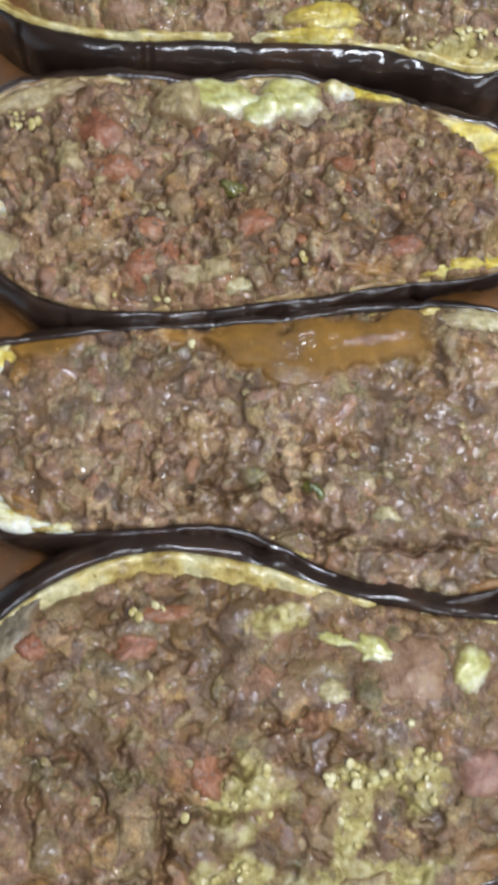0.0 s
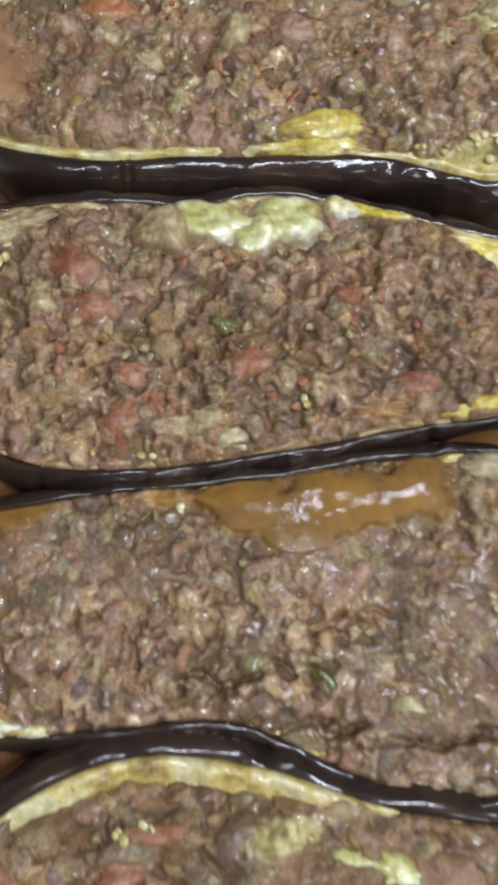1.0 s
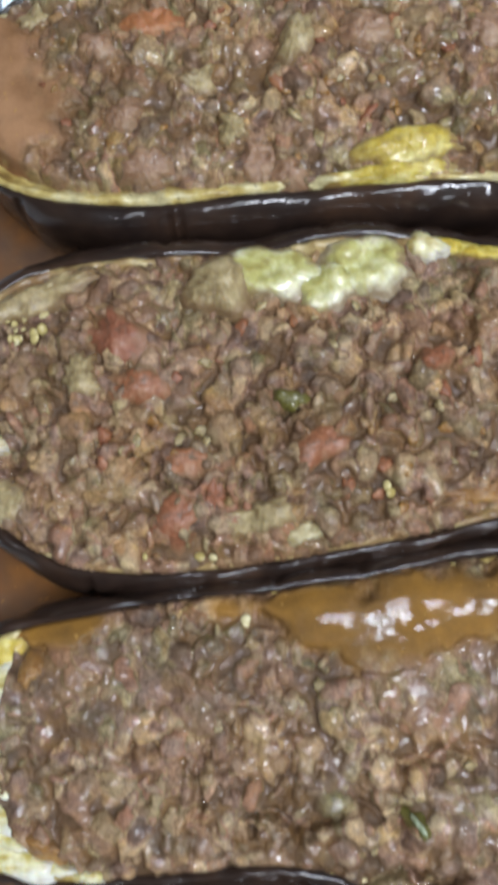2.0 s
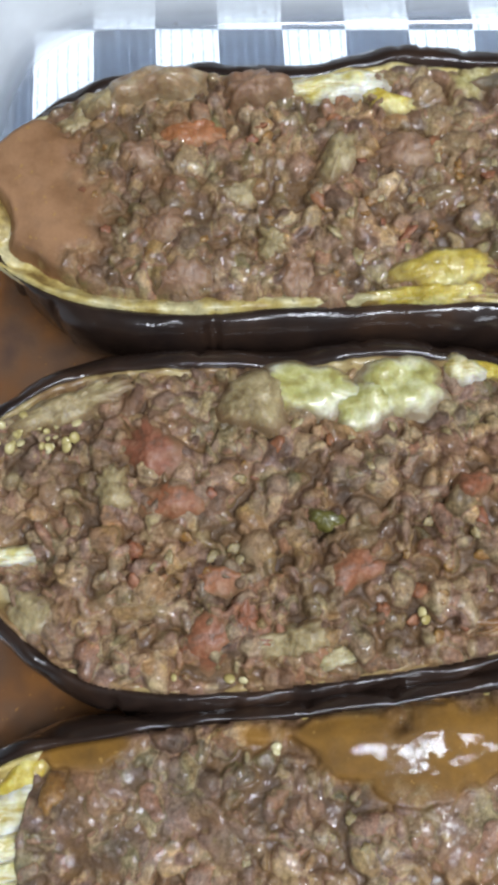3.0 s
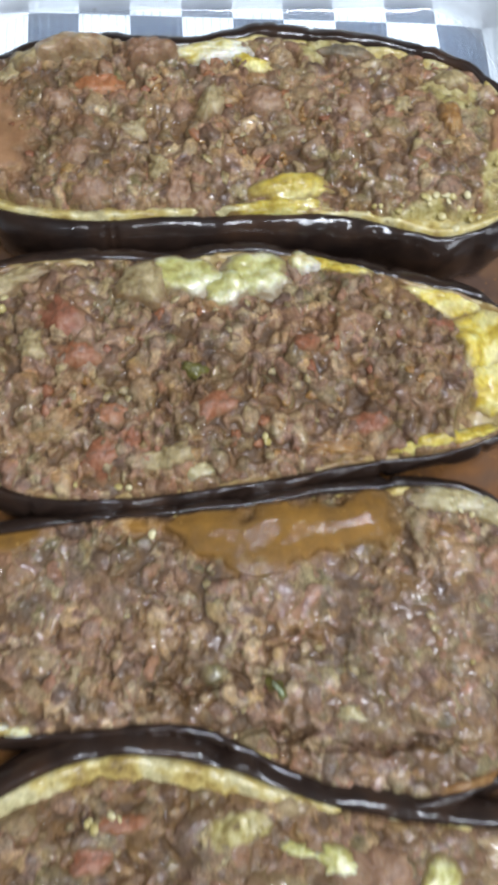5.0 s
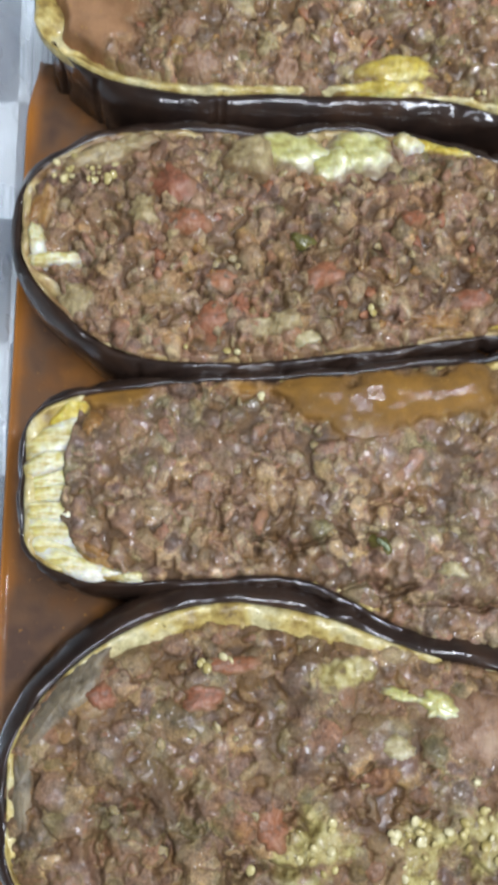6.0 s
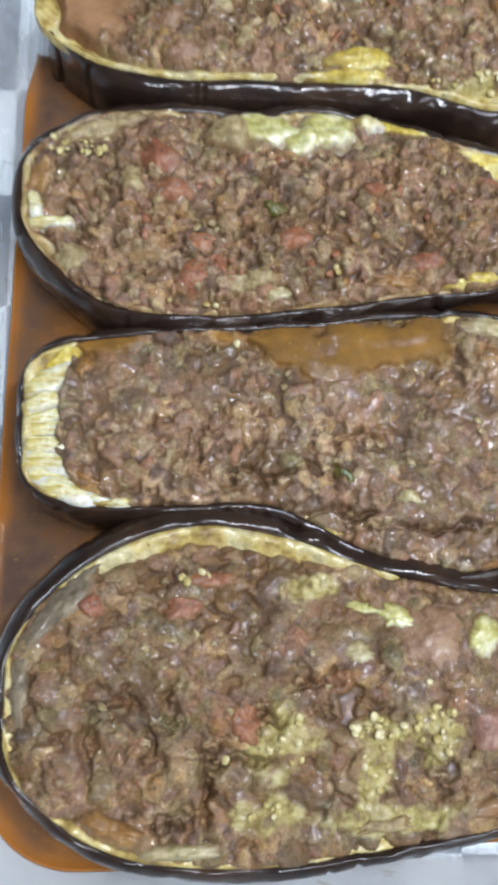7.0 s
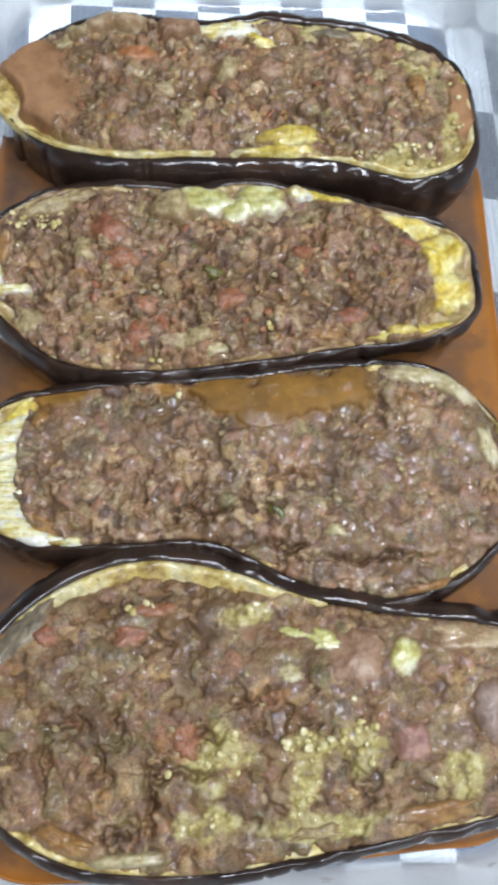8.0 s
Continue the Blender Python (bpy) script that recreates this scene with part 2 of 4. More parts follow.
def flesh_material(name, stops, scale, gloss, most=0.8, grain=0.6):
    m, ns, ls, b = material(name, rough=0.36, Coat_Weight=gloss, Coat_Roughness=0.12)
    n1, n2 = noise_out(ns, ls, scale, 4, 0.6), noise_out(ns, ls, scale * 3.5, 4, 0.6)
    col = ramp(ns, ls, n1, stops)
    col = mix(ns, ls, 1.0, col, ramp(ns, ls, n2, [(0.3, (0.75, 0.72, 0.66)), (0.7, (1.1, 1.1, 1.1))]), "MULTIPLY")
    ls.new(browned(ns, ls, col, most), b.inputs["Base Color"])
    bump(ns, ls, b, noise_out(ns, ls, 600, 4, 0.65), grain, 0.0012)
    b.inputs["Subsurface Weight"].default_value = 0.35
    b.inputs["Subsurface Radius"].default_value = (1.0, 0.7, 0.3)
    b.inputs["Subsurface Scale"].default_value = 0.003
    return m


pale = flesh_material("pale_green_flesh", [(0.34, (0.40, 0.34, 0.10)), (0.43, (0.56, 0.54, 0.20)), (0.50, (0.70, 0.69, 0.37)), (0.60, (0.82, 0.81, 0.60))], 85, 0.7, 0.8, 0.25)
yellow = flesh_material("yellow_flesh", [(0.34, (0.50, 0.33, 0.04)), (0.45, (0.74, 0.58, 0.09)), (0.58, (0.84, 0.76, 0.34))], 120, 0.35)
tan = flesh_material("tan_onion", [(0.34, (0.22, 0.15, 0.07)), (0.48, (0.42, 0.33, 0.17)), (0.62, (0.54, 0.44, 0.25))], 170, 0.15)
strand = flesh_material("fibrous_flesh", [(0.24, (0.50, 0.34, 0.05)), (0.35, (0.76, 0.66, 0.20)), (0.45, (0.84, 0.80, 0.50)), (0.57, (0.88, 0.88, 0.78))], 110, 0.3, 0.35)
amber = flesh_material("amber_flesh", [(0.34, (0.40, 0.28, 0.04)), (0.46, (0.62, 0.48, 0.08)), (0.60, (0.74, 0.65, 0.24))], 110, 0.7)
fibre = strand.node_tree
stretch = node(fibre.nodes, "ShaderNodeMapping", Scale=(0.22, 1.5, 1.0), Rotation=(0, 0, radians(8)))
fibre.links.new(fibre.nodes.new("ShaderNodeTexCoord").outputs["Object"], stretch.inputs[0])
streak = noise_out(fibre.nodes, fibre.links, 420, 3, 0.6, stretch.outputs[0])
shader = fibre.nodes["Principled BSDF"]
under_col = shader.inputs["Base Color"].links[0].from_socket
fibre.links.new(mix(fibre.nodes, fibre.links, 1.0, under_col, ramp(fibre.nodes, fibre.links, streak, [(0.38, (0.80, 0.70, 0.46)), (0.48, (1.0, 1.0, 1.0))]), "MULTIPLY"), shader.inputs["Base Color"])
bump(fibre.nodes, fibre.links, shader, streak, 0.7, 0.0015)
orange = flesh_material("browned_flesh", [(0.3, (0.22, 0.10, 0.03)), (0.5, (0.36, 0.19, 0.06)), (0.7, (0.45, 0.28, 0.10))], 150, 0.5)

# tomato gravy: thin, oily, orange-brown
sauce, ns, ls, b = material("tomato_gravy", rough=0.5, Coat_Weight=0.03, Coat_Roughness=0.05, Specular_IOR_Level=0.04)
n1 = noise_out(ns, ls, 35, 3, 0.6)
n2 = noise_out(ns, ls, 500, 3, 0.6)
col = ramp(ns, ls, n1, [(0.36, (0.095, 0.056, 0.040)), (0.46, (0.145, 0.080, 0.046)), (0.55, (0.175, 0.082, 0.036)), (0.66, (0.27, 0.115, 0.034))])
col = mix(ns, ls, ramp(ns, ls, n2, [(0.66, (0, 0, 0)), (0.72, (0.6, 0.6, 0.6))]), col, (0.42, 0.20, 0.05))
thin_edge = ns.new("ShaderNodeAttribute")
thin_edge.attribute_name = "thin"
col = mix(ns, ls, thin_edge.outputs["Fac"], col, (0.36, 0.135, 0.026))
ls.new(ramp(ns, ls, thin_edge.outputs["Fac"], [(0.3, (0.03, 0.03, 0.03)), (0.8, (0.5, 0.5, 0.5))]), b.inputs["Coat Weight"])
ls.new(col, b.inputs["Base Color"])
bump(ns, ls, b, noise_out(ns, ls, 110, 3, 0.55), 0.3, 0.002)

rose = flesh_material("rose_pink_flesh", [(0.34, (0.27, 0.13, 0.10)), (0.5, (0.36, 0.19, 0.15)), (0.64, (0.42, 0.25, 0.19))], 130, 0.2, 0.5)
cream = flesh_material("dull_cream_flesh", [(0.34, (0.38, 0.30, 0.14)), (0.48, (0.54, 0.47, 0.27)), (0.62, (0.64, 0.58, 0.40))], 140, 0.3, 0.5)
dusky = flesh_material("dusky_meat", [(0.34, (0.26, 0.145, 0.085)), (0.5, (0.36, 0.215, 0.135)), (0.64, (0.42, 0.28, 0.18))], 150, 0.12, 0.5)
glassy = flesh_material("glassy_onion", [(0.34, (0.32, 0.19, 0.10)), (0.5, (0.46, 0.32, 0.18)), (0.64, (0.56, 0.44, 0.27))], 170, 0.8, 0.35)
mauve = flesh_material("grey_pink_flesh", [(0.34, (0.24, 0.16, 0.13)), (0.5, (0.34, 0.24, 0.20)), (0.64, (0.42, 0.31, 0.26))], 140, 0.2)
bright_red = flesh_material("soft_tomato", [(0.34, (0.38, 0.155, 0.065)), (0.5, (0.47, 0.19, 0.08)), (0.64, (0.50, 0.25, 0.13))], 120, 0.5, 0.2)
membrane = flesh_material("grey_membrane", [(0.30, (0.12, 0.095, 0.062)), (0.48, (0.21, 0.17, 0.115)), (0.66, (0.33, 0.27, 0.175))], 140, 0.2)

# oven glass, with thin baked-on fat and a white film imitating reflected room light
glass, ns, ls, b = material("oven_glass", (0.95, 0.98, 0.99), 0.02, Transmission_Weight=1.0, IOR=1.47)
film = ns.new("ShaderNodeMixShader")
film.inputs[0].default_value = 0.5
haze_smear = node(ns, "ShaderNodeBsdfDiffuse", Color=(0.95, 0.96, 0.96, 1))
ls.new(haze_smear.outputs[0], film.inputs[1])
ls.new(node(ns, "ShaderNodeBsdfTranslucent", Color=(0.90, 0.93, 0.95, 1)).outputs[0], film.inputs[2])
blend = ns.new("ShaderNodeMixShader")
n1 = noise_out(ns, ls, 25, 4, 0.6)
sep = ns.new("ShaderNodeSeparateXYZ")
ls.new(ns.new("ShaderNodeTexCoord").outputs["Object"], sep.inputs[0])
# painted haze grows up the walls and towards the dish's two ends
greasy_haze = ramp(ns, ls, sep.outputs[2], [(0.0012, (0.10, 0.10, 0.10)), (0.005, (1, 1, 1))])
greasy_haze = mix(ns, ls, 1.0, greasy_haze, ramp(ns, ls, n1, [(0.3, (0.60, 0.60, 0.60)), (0.75, (0.85, 0.85, 0.85))]), "MULTIPLY")
spots = ramp(ns, ls, noise_out(ns, ls, 75, 3, 0.6), [(0.675, (0, 0, 0)), (0.72, (0.8, 0.8, 0.8))])
ls.new(mix(ns, ls, spots, (0.95, 0.96, 0.96), (0.45, 0.26, 0.10)), haze_smear.inputs[0])
ends = ns.new("ShaderNodeMath")
ends.operation = "ABSOLUTE"
ls.new(sep.outputs[1], ends.inputs[0])
greasy_haze = mix(ns, ls, 1.0, greasy_haze, ramp(ns, ls, ends.outputs[0], [(0.135, (0.35, 0.35, 0.35)), (0.172, (1, 1, 1))]), "MULTIPLY")
ls.new(greasy_haze, blend.inputs[0])
ls.new(b.outputs[0], blend.inputs[1])
ls.new(film.outputs[0], blend.inputs[2])
ls.new(blend.outputs[0], ns["Material Output"].inputs[0])

white_paint, ns, ls, b = material("wall_paint", (0.78, 0.77, 0.73), 0.6)
bump(ns, ls, b, noise_out(ns, ls, 60, 4, 0.6), 0.1, 0.002)
floor_mat, ns, ls, b = material("floor_stone", (0.35, 0.32, 0.28), 0.4)
ls.new(ramp(ns, ls, noise_out(ns, ls, 8, 4, 0.6), [(0.3, (0.28, 0.25, 0.22)), (0.7, (0.42, 0.39, 0.35))]), b.inputs["Base Color"])
wood, ns, ls, b = material("table_wood", (0.25, 0.15, 0.08), 0.45)
ls.new(ramp(ns, ls, noise_out(ns, ls, 14, 5, 0.6), [(0.3, (0.17, 0.10, 0.05)), (0.7, (0.33, 0.20, 0.11))]), b.inputs["Base Color"])


# checked cotton: blue and white cells with thin woven stripes along y
def cloth_material(turn, cell_x, cell_y, shift_x, shift_y):
    m, ns, ls, b = material("checked_cotton", rough=0.85)
    tc = ns.new("ShaderNodeTexCoord").outputs["Object"]
    sep = ns.new("ShaderNodeSeparateXYZ")
    ls.new(tc, sep.inputs[0])

    def calc(op, a, c=0.0):
        n = ns.new("ShaderNodeMath")
        n.operation = op
        for slot, value in ((0, a), (1, c)):
            if isinstance(value, bpy.types.NodeSocket):
                ls.new(value, n.inputs[slot])
            else:
                n.inputs[slot].default_value = value
        return n.outputs[0]

    x = calc("ADD", sep.outputs[0], -shift_x)
    y = calc("ADD", calc("ADD", sep.outputs[1], -shift_y), calc("MULTIPLY", sep.outputs[0], turn))
    wob = noise_out(ns, ls, 60, 2, 0.5)
    x = calc("ADD", x, calc("MULTIPLY", calc("SUBTRACT", wob, 0.5), 0.0012))
    i = calc("FLOOR", calc("DIVIDE", x, cell_x))
    j = calc("FLOOR", calc("DIVIDE", y, cell_y))
    odd = calc("FLOORED_MODULO", calc("ADD", i, j), 2.0)
    f = calc("FRACT", calc("MULTIPLY", x, 6.0 / cell_x))
    line = calc("LESS_THAN", calc("ABSOLUTE", calc("SUBTRACT", f, 0.5)), 0.12)
    thread = noise_out(ns, ls, 900, 2, 0.5)
    dash = calc("MULTIPLY", line, calc("MULTIPLY", calc("GREATER_THAN", thread, 0.44), 0.7))
    whites = mix(ns, ls, dash, (0.66, 0.70, 0.74), (0.17, 0.21, 0.27))
    blues = mix(ns, ls, dash, (0.034, 0.052, 0.085), (0.13, 0.17, 0.23))
    col = mix(ns, ls, odd, whites, blues)
    col = mix(ns, ls, 1.0, col, ramp(ns, ls, noise_out(ns, ls, 1500, 2, 0.5), [(0.3, (0.82, 0.82, 0.82)), (0.7, (1.1, 1.1, 1.1))]), "MULTIPLY")
    ls.new(col, b.inputs["Base Color"])
    bump(ns, ls, b, noise_out(ns, ls, 2200, 2, 0.5), 0.4, 0.0005)
    return m


cloth_mat = cloth_material(0.085, 0.0193, 0.045, -0.071, 0.182)

# ---------- the room ----------
TABLE = -0.008


def slab(name, x0, x1, y0, y1, z0, z1, mat, label, category="", kind="structure", bevel=0.0):
    bm = bmesh.new()
    bmesh.ops.create_cube(bm, size=1.0)
    for v in bm.verts:
        v.co = ((x0 + x1) / 2 + v.co.x * (x1 - x0), (y0 + y1) / 2 + v.co.y * (y1 - y0), (z0 + z1) / 2 + v.co.z * (z1 - z0))
    if bevel:
        bmesh.ops.bevel(bm, geom=bm.edges[:], offset=bevel, segments=2, affect="EDGES")
    me = bpy.data.meshes.new(name)
    bm.to_mesh(me)
    bm.free()
    me.materials.append(mat)
    return tagged(new(name, me), label, category, kind=kind)


slab("floor", -1.9, 1.9, -1.9, 1.9, TABLE - 0.86, TABLE - 0.78, floor_mat, "plain stone kitchen floor under the table", "floor")
slab("ceiling", -1.9, 1.9, -1.9, 1.9, 1.62, 1.72, white_paint, "plain white kitchen ceiling", "ceiling")
slab("wall_north", -1.9, 1.9, 1.8, 1.9, TABLE - 0.78, 1.62, white_paint, "plain pale kitchen wall", "wall")
slab("wall_south", -1.9, 1.9, -1.9, -1.8, TABLE - 0.78, 1.62, white_paint, "plain pale kitchen wall", "wall")
slab("wall_east", 1.8, 1.9, -1.8, 1.8, TABLE - 0.78, 1.62, white_paint, "plain pale kitchen wall", "wall")
slab("wall_west", -1.9, -1.8, -1.8, 1.8, TABLE - 0.78, 1.62, white_paint, "plain pale kitchen wall", "wall")

table = tagged(new("table"), "wooden kitchen table under a checked cloth", "table")
table.location = (0, 0, TABLE - 0.78)


def box_part(name, x0, x1, y0, y1, z0, z1, mat, parent, bevel=0.004):
    bm = bmesh.new()
    bmesh.ops.create_cube(bm, size=1.0)
    for v in bm.verts:
        v.co = ((x0 + x1) / 2 + v.co.x * (x1 - x0), (y0 + y1) / 2 + v.co.y * (y1 - y0), (z0 + z1) / 2 + v.co.z * (z1 - z0))
    bmesh.ops.bevel(bm, geom=bm.edges[:], offset=bevel, segments=2, affect="EDGES")
    return part(name, bm, mat, parent)


box_part("tabletop", -0.65, 0.65, -0.45, 0.45, 0.745, 0.778, wood, table)
for sx in (-1, 1):
    for sy in (-1, 1):
        box_part("leg", sx * 0.58 - 0.03, sx * 0.58 + 0.03, sy * 0.38 - 0.03, sy * 0.38 + 0.03, 0.0, 0.745, wood, table)

# the cloth: a thin sheet with soft folds
xs, ys = np.linspace(-0.60, 0.60, 121), np.linspace(-0.42, 0.42, 85)
X, Y = np.meshgrid(xs, ys, indexing="ij")
away = step(np.maximum(np.abs(X) - 0.13, np.abs(Y) - 0.22), 0.0, 0.12)
Z = TABLE + 0.0005 + away * 0.003 * (1 + value_noise(X + 0.3 * Y, Y, 0.11, 5))
me = mesh_of("tablecloth", np.stack([X.ravel(), Y.ravel(), Z.ravel()], 1), grid_faces(121, 85), cloth_mat)
cloth = tagged(new("tablecloth", me), "blue and white checked cotton cloth spread under the dish", "tablecloth")
sol = cloth.modifiers.new("thickness", "SOLIDIFY")
sol.thickness, sol.offset = 0.0008, -1

# ---------- the glass dish ----------
DISH_TURN, DISH_X, DISH_Y = -1.5, -0.0015, 0.003
HX, HY = 0.0985, 0.179


def rounded_ring(hx, hy, r, z, n=12):
    pts = []
    for cx, cy, a0 in ((1, 1, 0), (-1, 1, 90), (-1, -1, 180), (1, -1, 270)):
        for k in range(n + 1):
            a = radians(a0 + 90 * k / n)
            pts.append((cx * (hx - r) + r * math.cos(a), cy * (hy - r) + r * math.sin(a), z))
    return pts


def loft(rings, cap_first=True, cap_last=True):
    m = len(rings[0])
    verts = [p for ring in rings for p in ring]
    faces = [tuple(f) for f in grid_faces(len(rings), m, closed_m=True)]
    if cap_first:
        faces.append(tuple(range(m))[::-1])
    if cap_last:
        faces.append(tuple(range((len(rings) - 1) * m, len(rings) * m)))
    return verts, faces


dish = tagged(new("baking_dish"), "rectangular clear glass baking dish, greasy, on a checked cloth", "baking dish")
dish.matrix_basis = pose(DISH_X, DISH_Y, 0, 0, 0, DISH_TURN)
H, T = 0.052, 0.0055
rings = [rounded_ring(HX - 0.010, HY - 0.010, 0.022, 0.0), rounded_ring(HX - 0.003, HY - 0.003, 0.028, 0.0012),
         rounded_ring(HX, HY, 0.030, 0.005), rounded_ring(HX + 0.006, HY + 0.006, 0.034, 0.028), rounded_ring(HX + 0.0122, HY + 0.0122, 0.039, H - 0.002),
         rounded_ring(HX + 0.0132, HY + 0.0132, 0.040, H), rounded_ring(HX + 0.016, HY + 0.016, 0.042, H + 0.001), rounded_ring(HX + 0.019, HY + 0.019, 0.045, H - 0.001),
         rounded_ring(HX + 0.0195, HY + 0.0195, 0.045, H - 0.004), rounded_ring(HX + 0.0175, HY + 0.0175, 0.044, H - 0.006),
         rounded_ring(HX + 0.0110, HY + 0.0110, 0.039, 0.026), rounded_ring(HX + 0.0050, HY + 0.0050, 0.034, 0.002),
         rounded_ring(HX + 0.001, HY + 0.001, 0.030, -0.0045), rounded_ring(HX - 0.006, HY - 0.006, 0.026, -0.0058)]
v, f = loft(rings)
me = mesh_of("bowl", v, f, glass)
bm = bmesh.new()
bm.from_mesh(me)
bmesh.ops.recalc_face_normals(bm, faces=bm.faces[:])
bowl = part("bowl", bm, glass, dish)
bowl.visible_shadow = False

# gravy lying in the bottom of the dish
SAUCE = 0.012

insets = (0.0003, 0.0008, 0.0016, 0.0026, 0.004, 0.006, 0.009, 0.013, 0.018, 0.024, 0.031, 0.039, 0.048, 0.058, 0.069, 0.081, 0.094)
swell_out = 0.26 * (SAUCE - 0.005)
sheet = np.array([rounded_ring(HX + swell_out - o, HY + swell_out - o, max(0.030 - o, 0.003), 0, 16) for o in insets])
loop = np.concatenate([sheet, sheet[:, :1]], 1)
run = np.concatenate([[0], np.cumsum(np.hypot(*np.diff(loop[0, :, :2], axis=0).T))])
at = np.linspace(0, run[-1], 560, endpoint=False)
U = np.array([np.interp(at, run, ring[:, 0]) for ring in loop])
W = np.array([np.interp(at, run, ring[:, 1]) for ring in loop])
a = radians(DISH_TURN)
X, Y = DISH_X + U * math.cos(a) - W * math.sin(a), DISH_Y + U * math.sin(a) + W * math.cos(a)
edge = np.repeat(np.array(insets)[:, None], X.shape[1], 1)
front = 0.098 + 0.006 * value_noise(X, Y * 0, 0.03, 3)
rise = np.clip(1 - edge / 0.004, 0, 1) ** 2
Z = SAUCE + 0.0005 * value_noise(X, Y, 0.02, 9) + 0.0016 * rise - 0.0108 * step(Y, front - 0.02, front + 0.012)
beach = step(X, -0.03, 0.07) * step(-Y, 0.158, 0.172) * (1 - step(edge, 0.004, 0.014))
Y = Y + 0.0055 * beach
Z = Z - 0.0100 * beach * (1 - step(edge, 0.0, 0.009))
thin = np.clip(1 - edge / 0.005 + 0.5 * value_noise(X, Y, 0.016, 8), 0, 1)
flat_y = Y.ravel()
faces = [f for f in grid_faces(*X.shape, closed_m=True) if max(flat_y[list(f)]) < 0.112]
me = mesh_of("gravy", np.stack([X.ravel(), Y.ravel(), Z.ravel()], 1), [f[::-1] for f in faces], sauce)
float_layer(me, "thin", thin.ravel())
gravy = tagged(new("gravy", me), "thin orange-brown oily tomato gravy pooled in the dish", "sauce")
sol = gravy.modifiers.new("depth", "SOLIDIFY")
sol.thickness, sol.offset = 0.0015, -1


# ---------- stuffed aubergine halves ----------
class Half:
    """The outline of one half, seen from above: length, far edge and near edge at even steps, and the rim's height."""

    def __init__(self, x0, x1, far, near, rim, blunt, dome):
        self.x0, self.x1, self.far, self.near, self.rim, self.blunt, self.dome = x0, x1, far, near, rim, blunt, dome

    def place(self, s, v):
        """s from -1 to 1 along, v from -1 (near) to 1 (far) across."""
        u = (s + 1) / 2
        a, c = spline(self.far, u) / 1000, spline(self.near, u) / 1000
        n = np.where(s < 0, self.blunt[0], self.blunt[1])
        r = np.clip(1 - np.abs(s) ** n, 0, 1) ** (1 / n)
        mid, half = (a + c) / 2, (a - c) / 2 * r
        return (self.x0 + (self.x1 - self.x0) * u) / 1000, mid + v * half

    def across(self, x, y):
        """The place's own s and v."""
        s = np.clip((x * 1000 - self.x0) / (self.x1 - self.x0) * 2 - 1, -0.999, 0.999)
        u = (s + 1) / 2
        a, c = spline(self.far, u) / 1000, spline(self.near, u) / 1000
        n = np.where(s < 0, self.blunt[0], self.blunt[1])
        r = np.clip(1 - np.abs(s) ** n, 0, 1) ** (1 / n)
        return s, (y - (a + c) / 2) / np.maximum((a - c) / 2 * r, 1e-5)

    def edge(self, th):
        """The rim's outline, by angle."""
        c, s = np.cos(th), np.sin(th)
        n = np.where(c < 0, self.blunt[0], self.blunt[1])
        k = (np.abs(c) ** n + np.abs(s) ** n) ** (-1 / n)
        sx = c * k
        x, y1 = self.place(np.clip(sx, -0.99999, 0.99999), np.sign(s))
        return x, y1


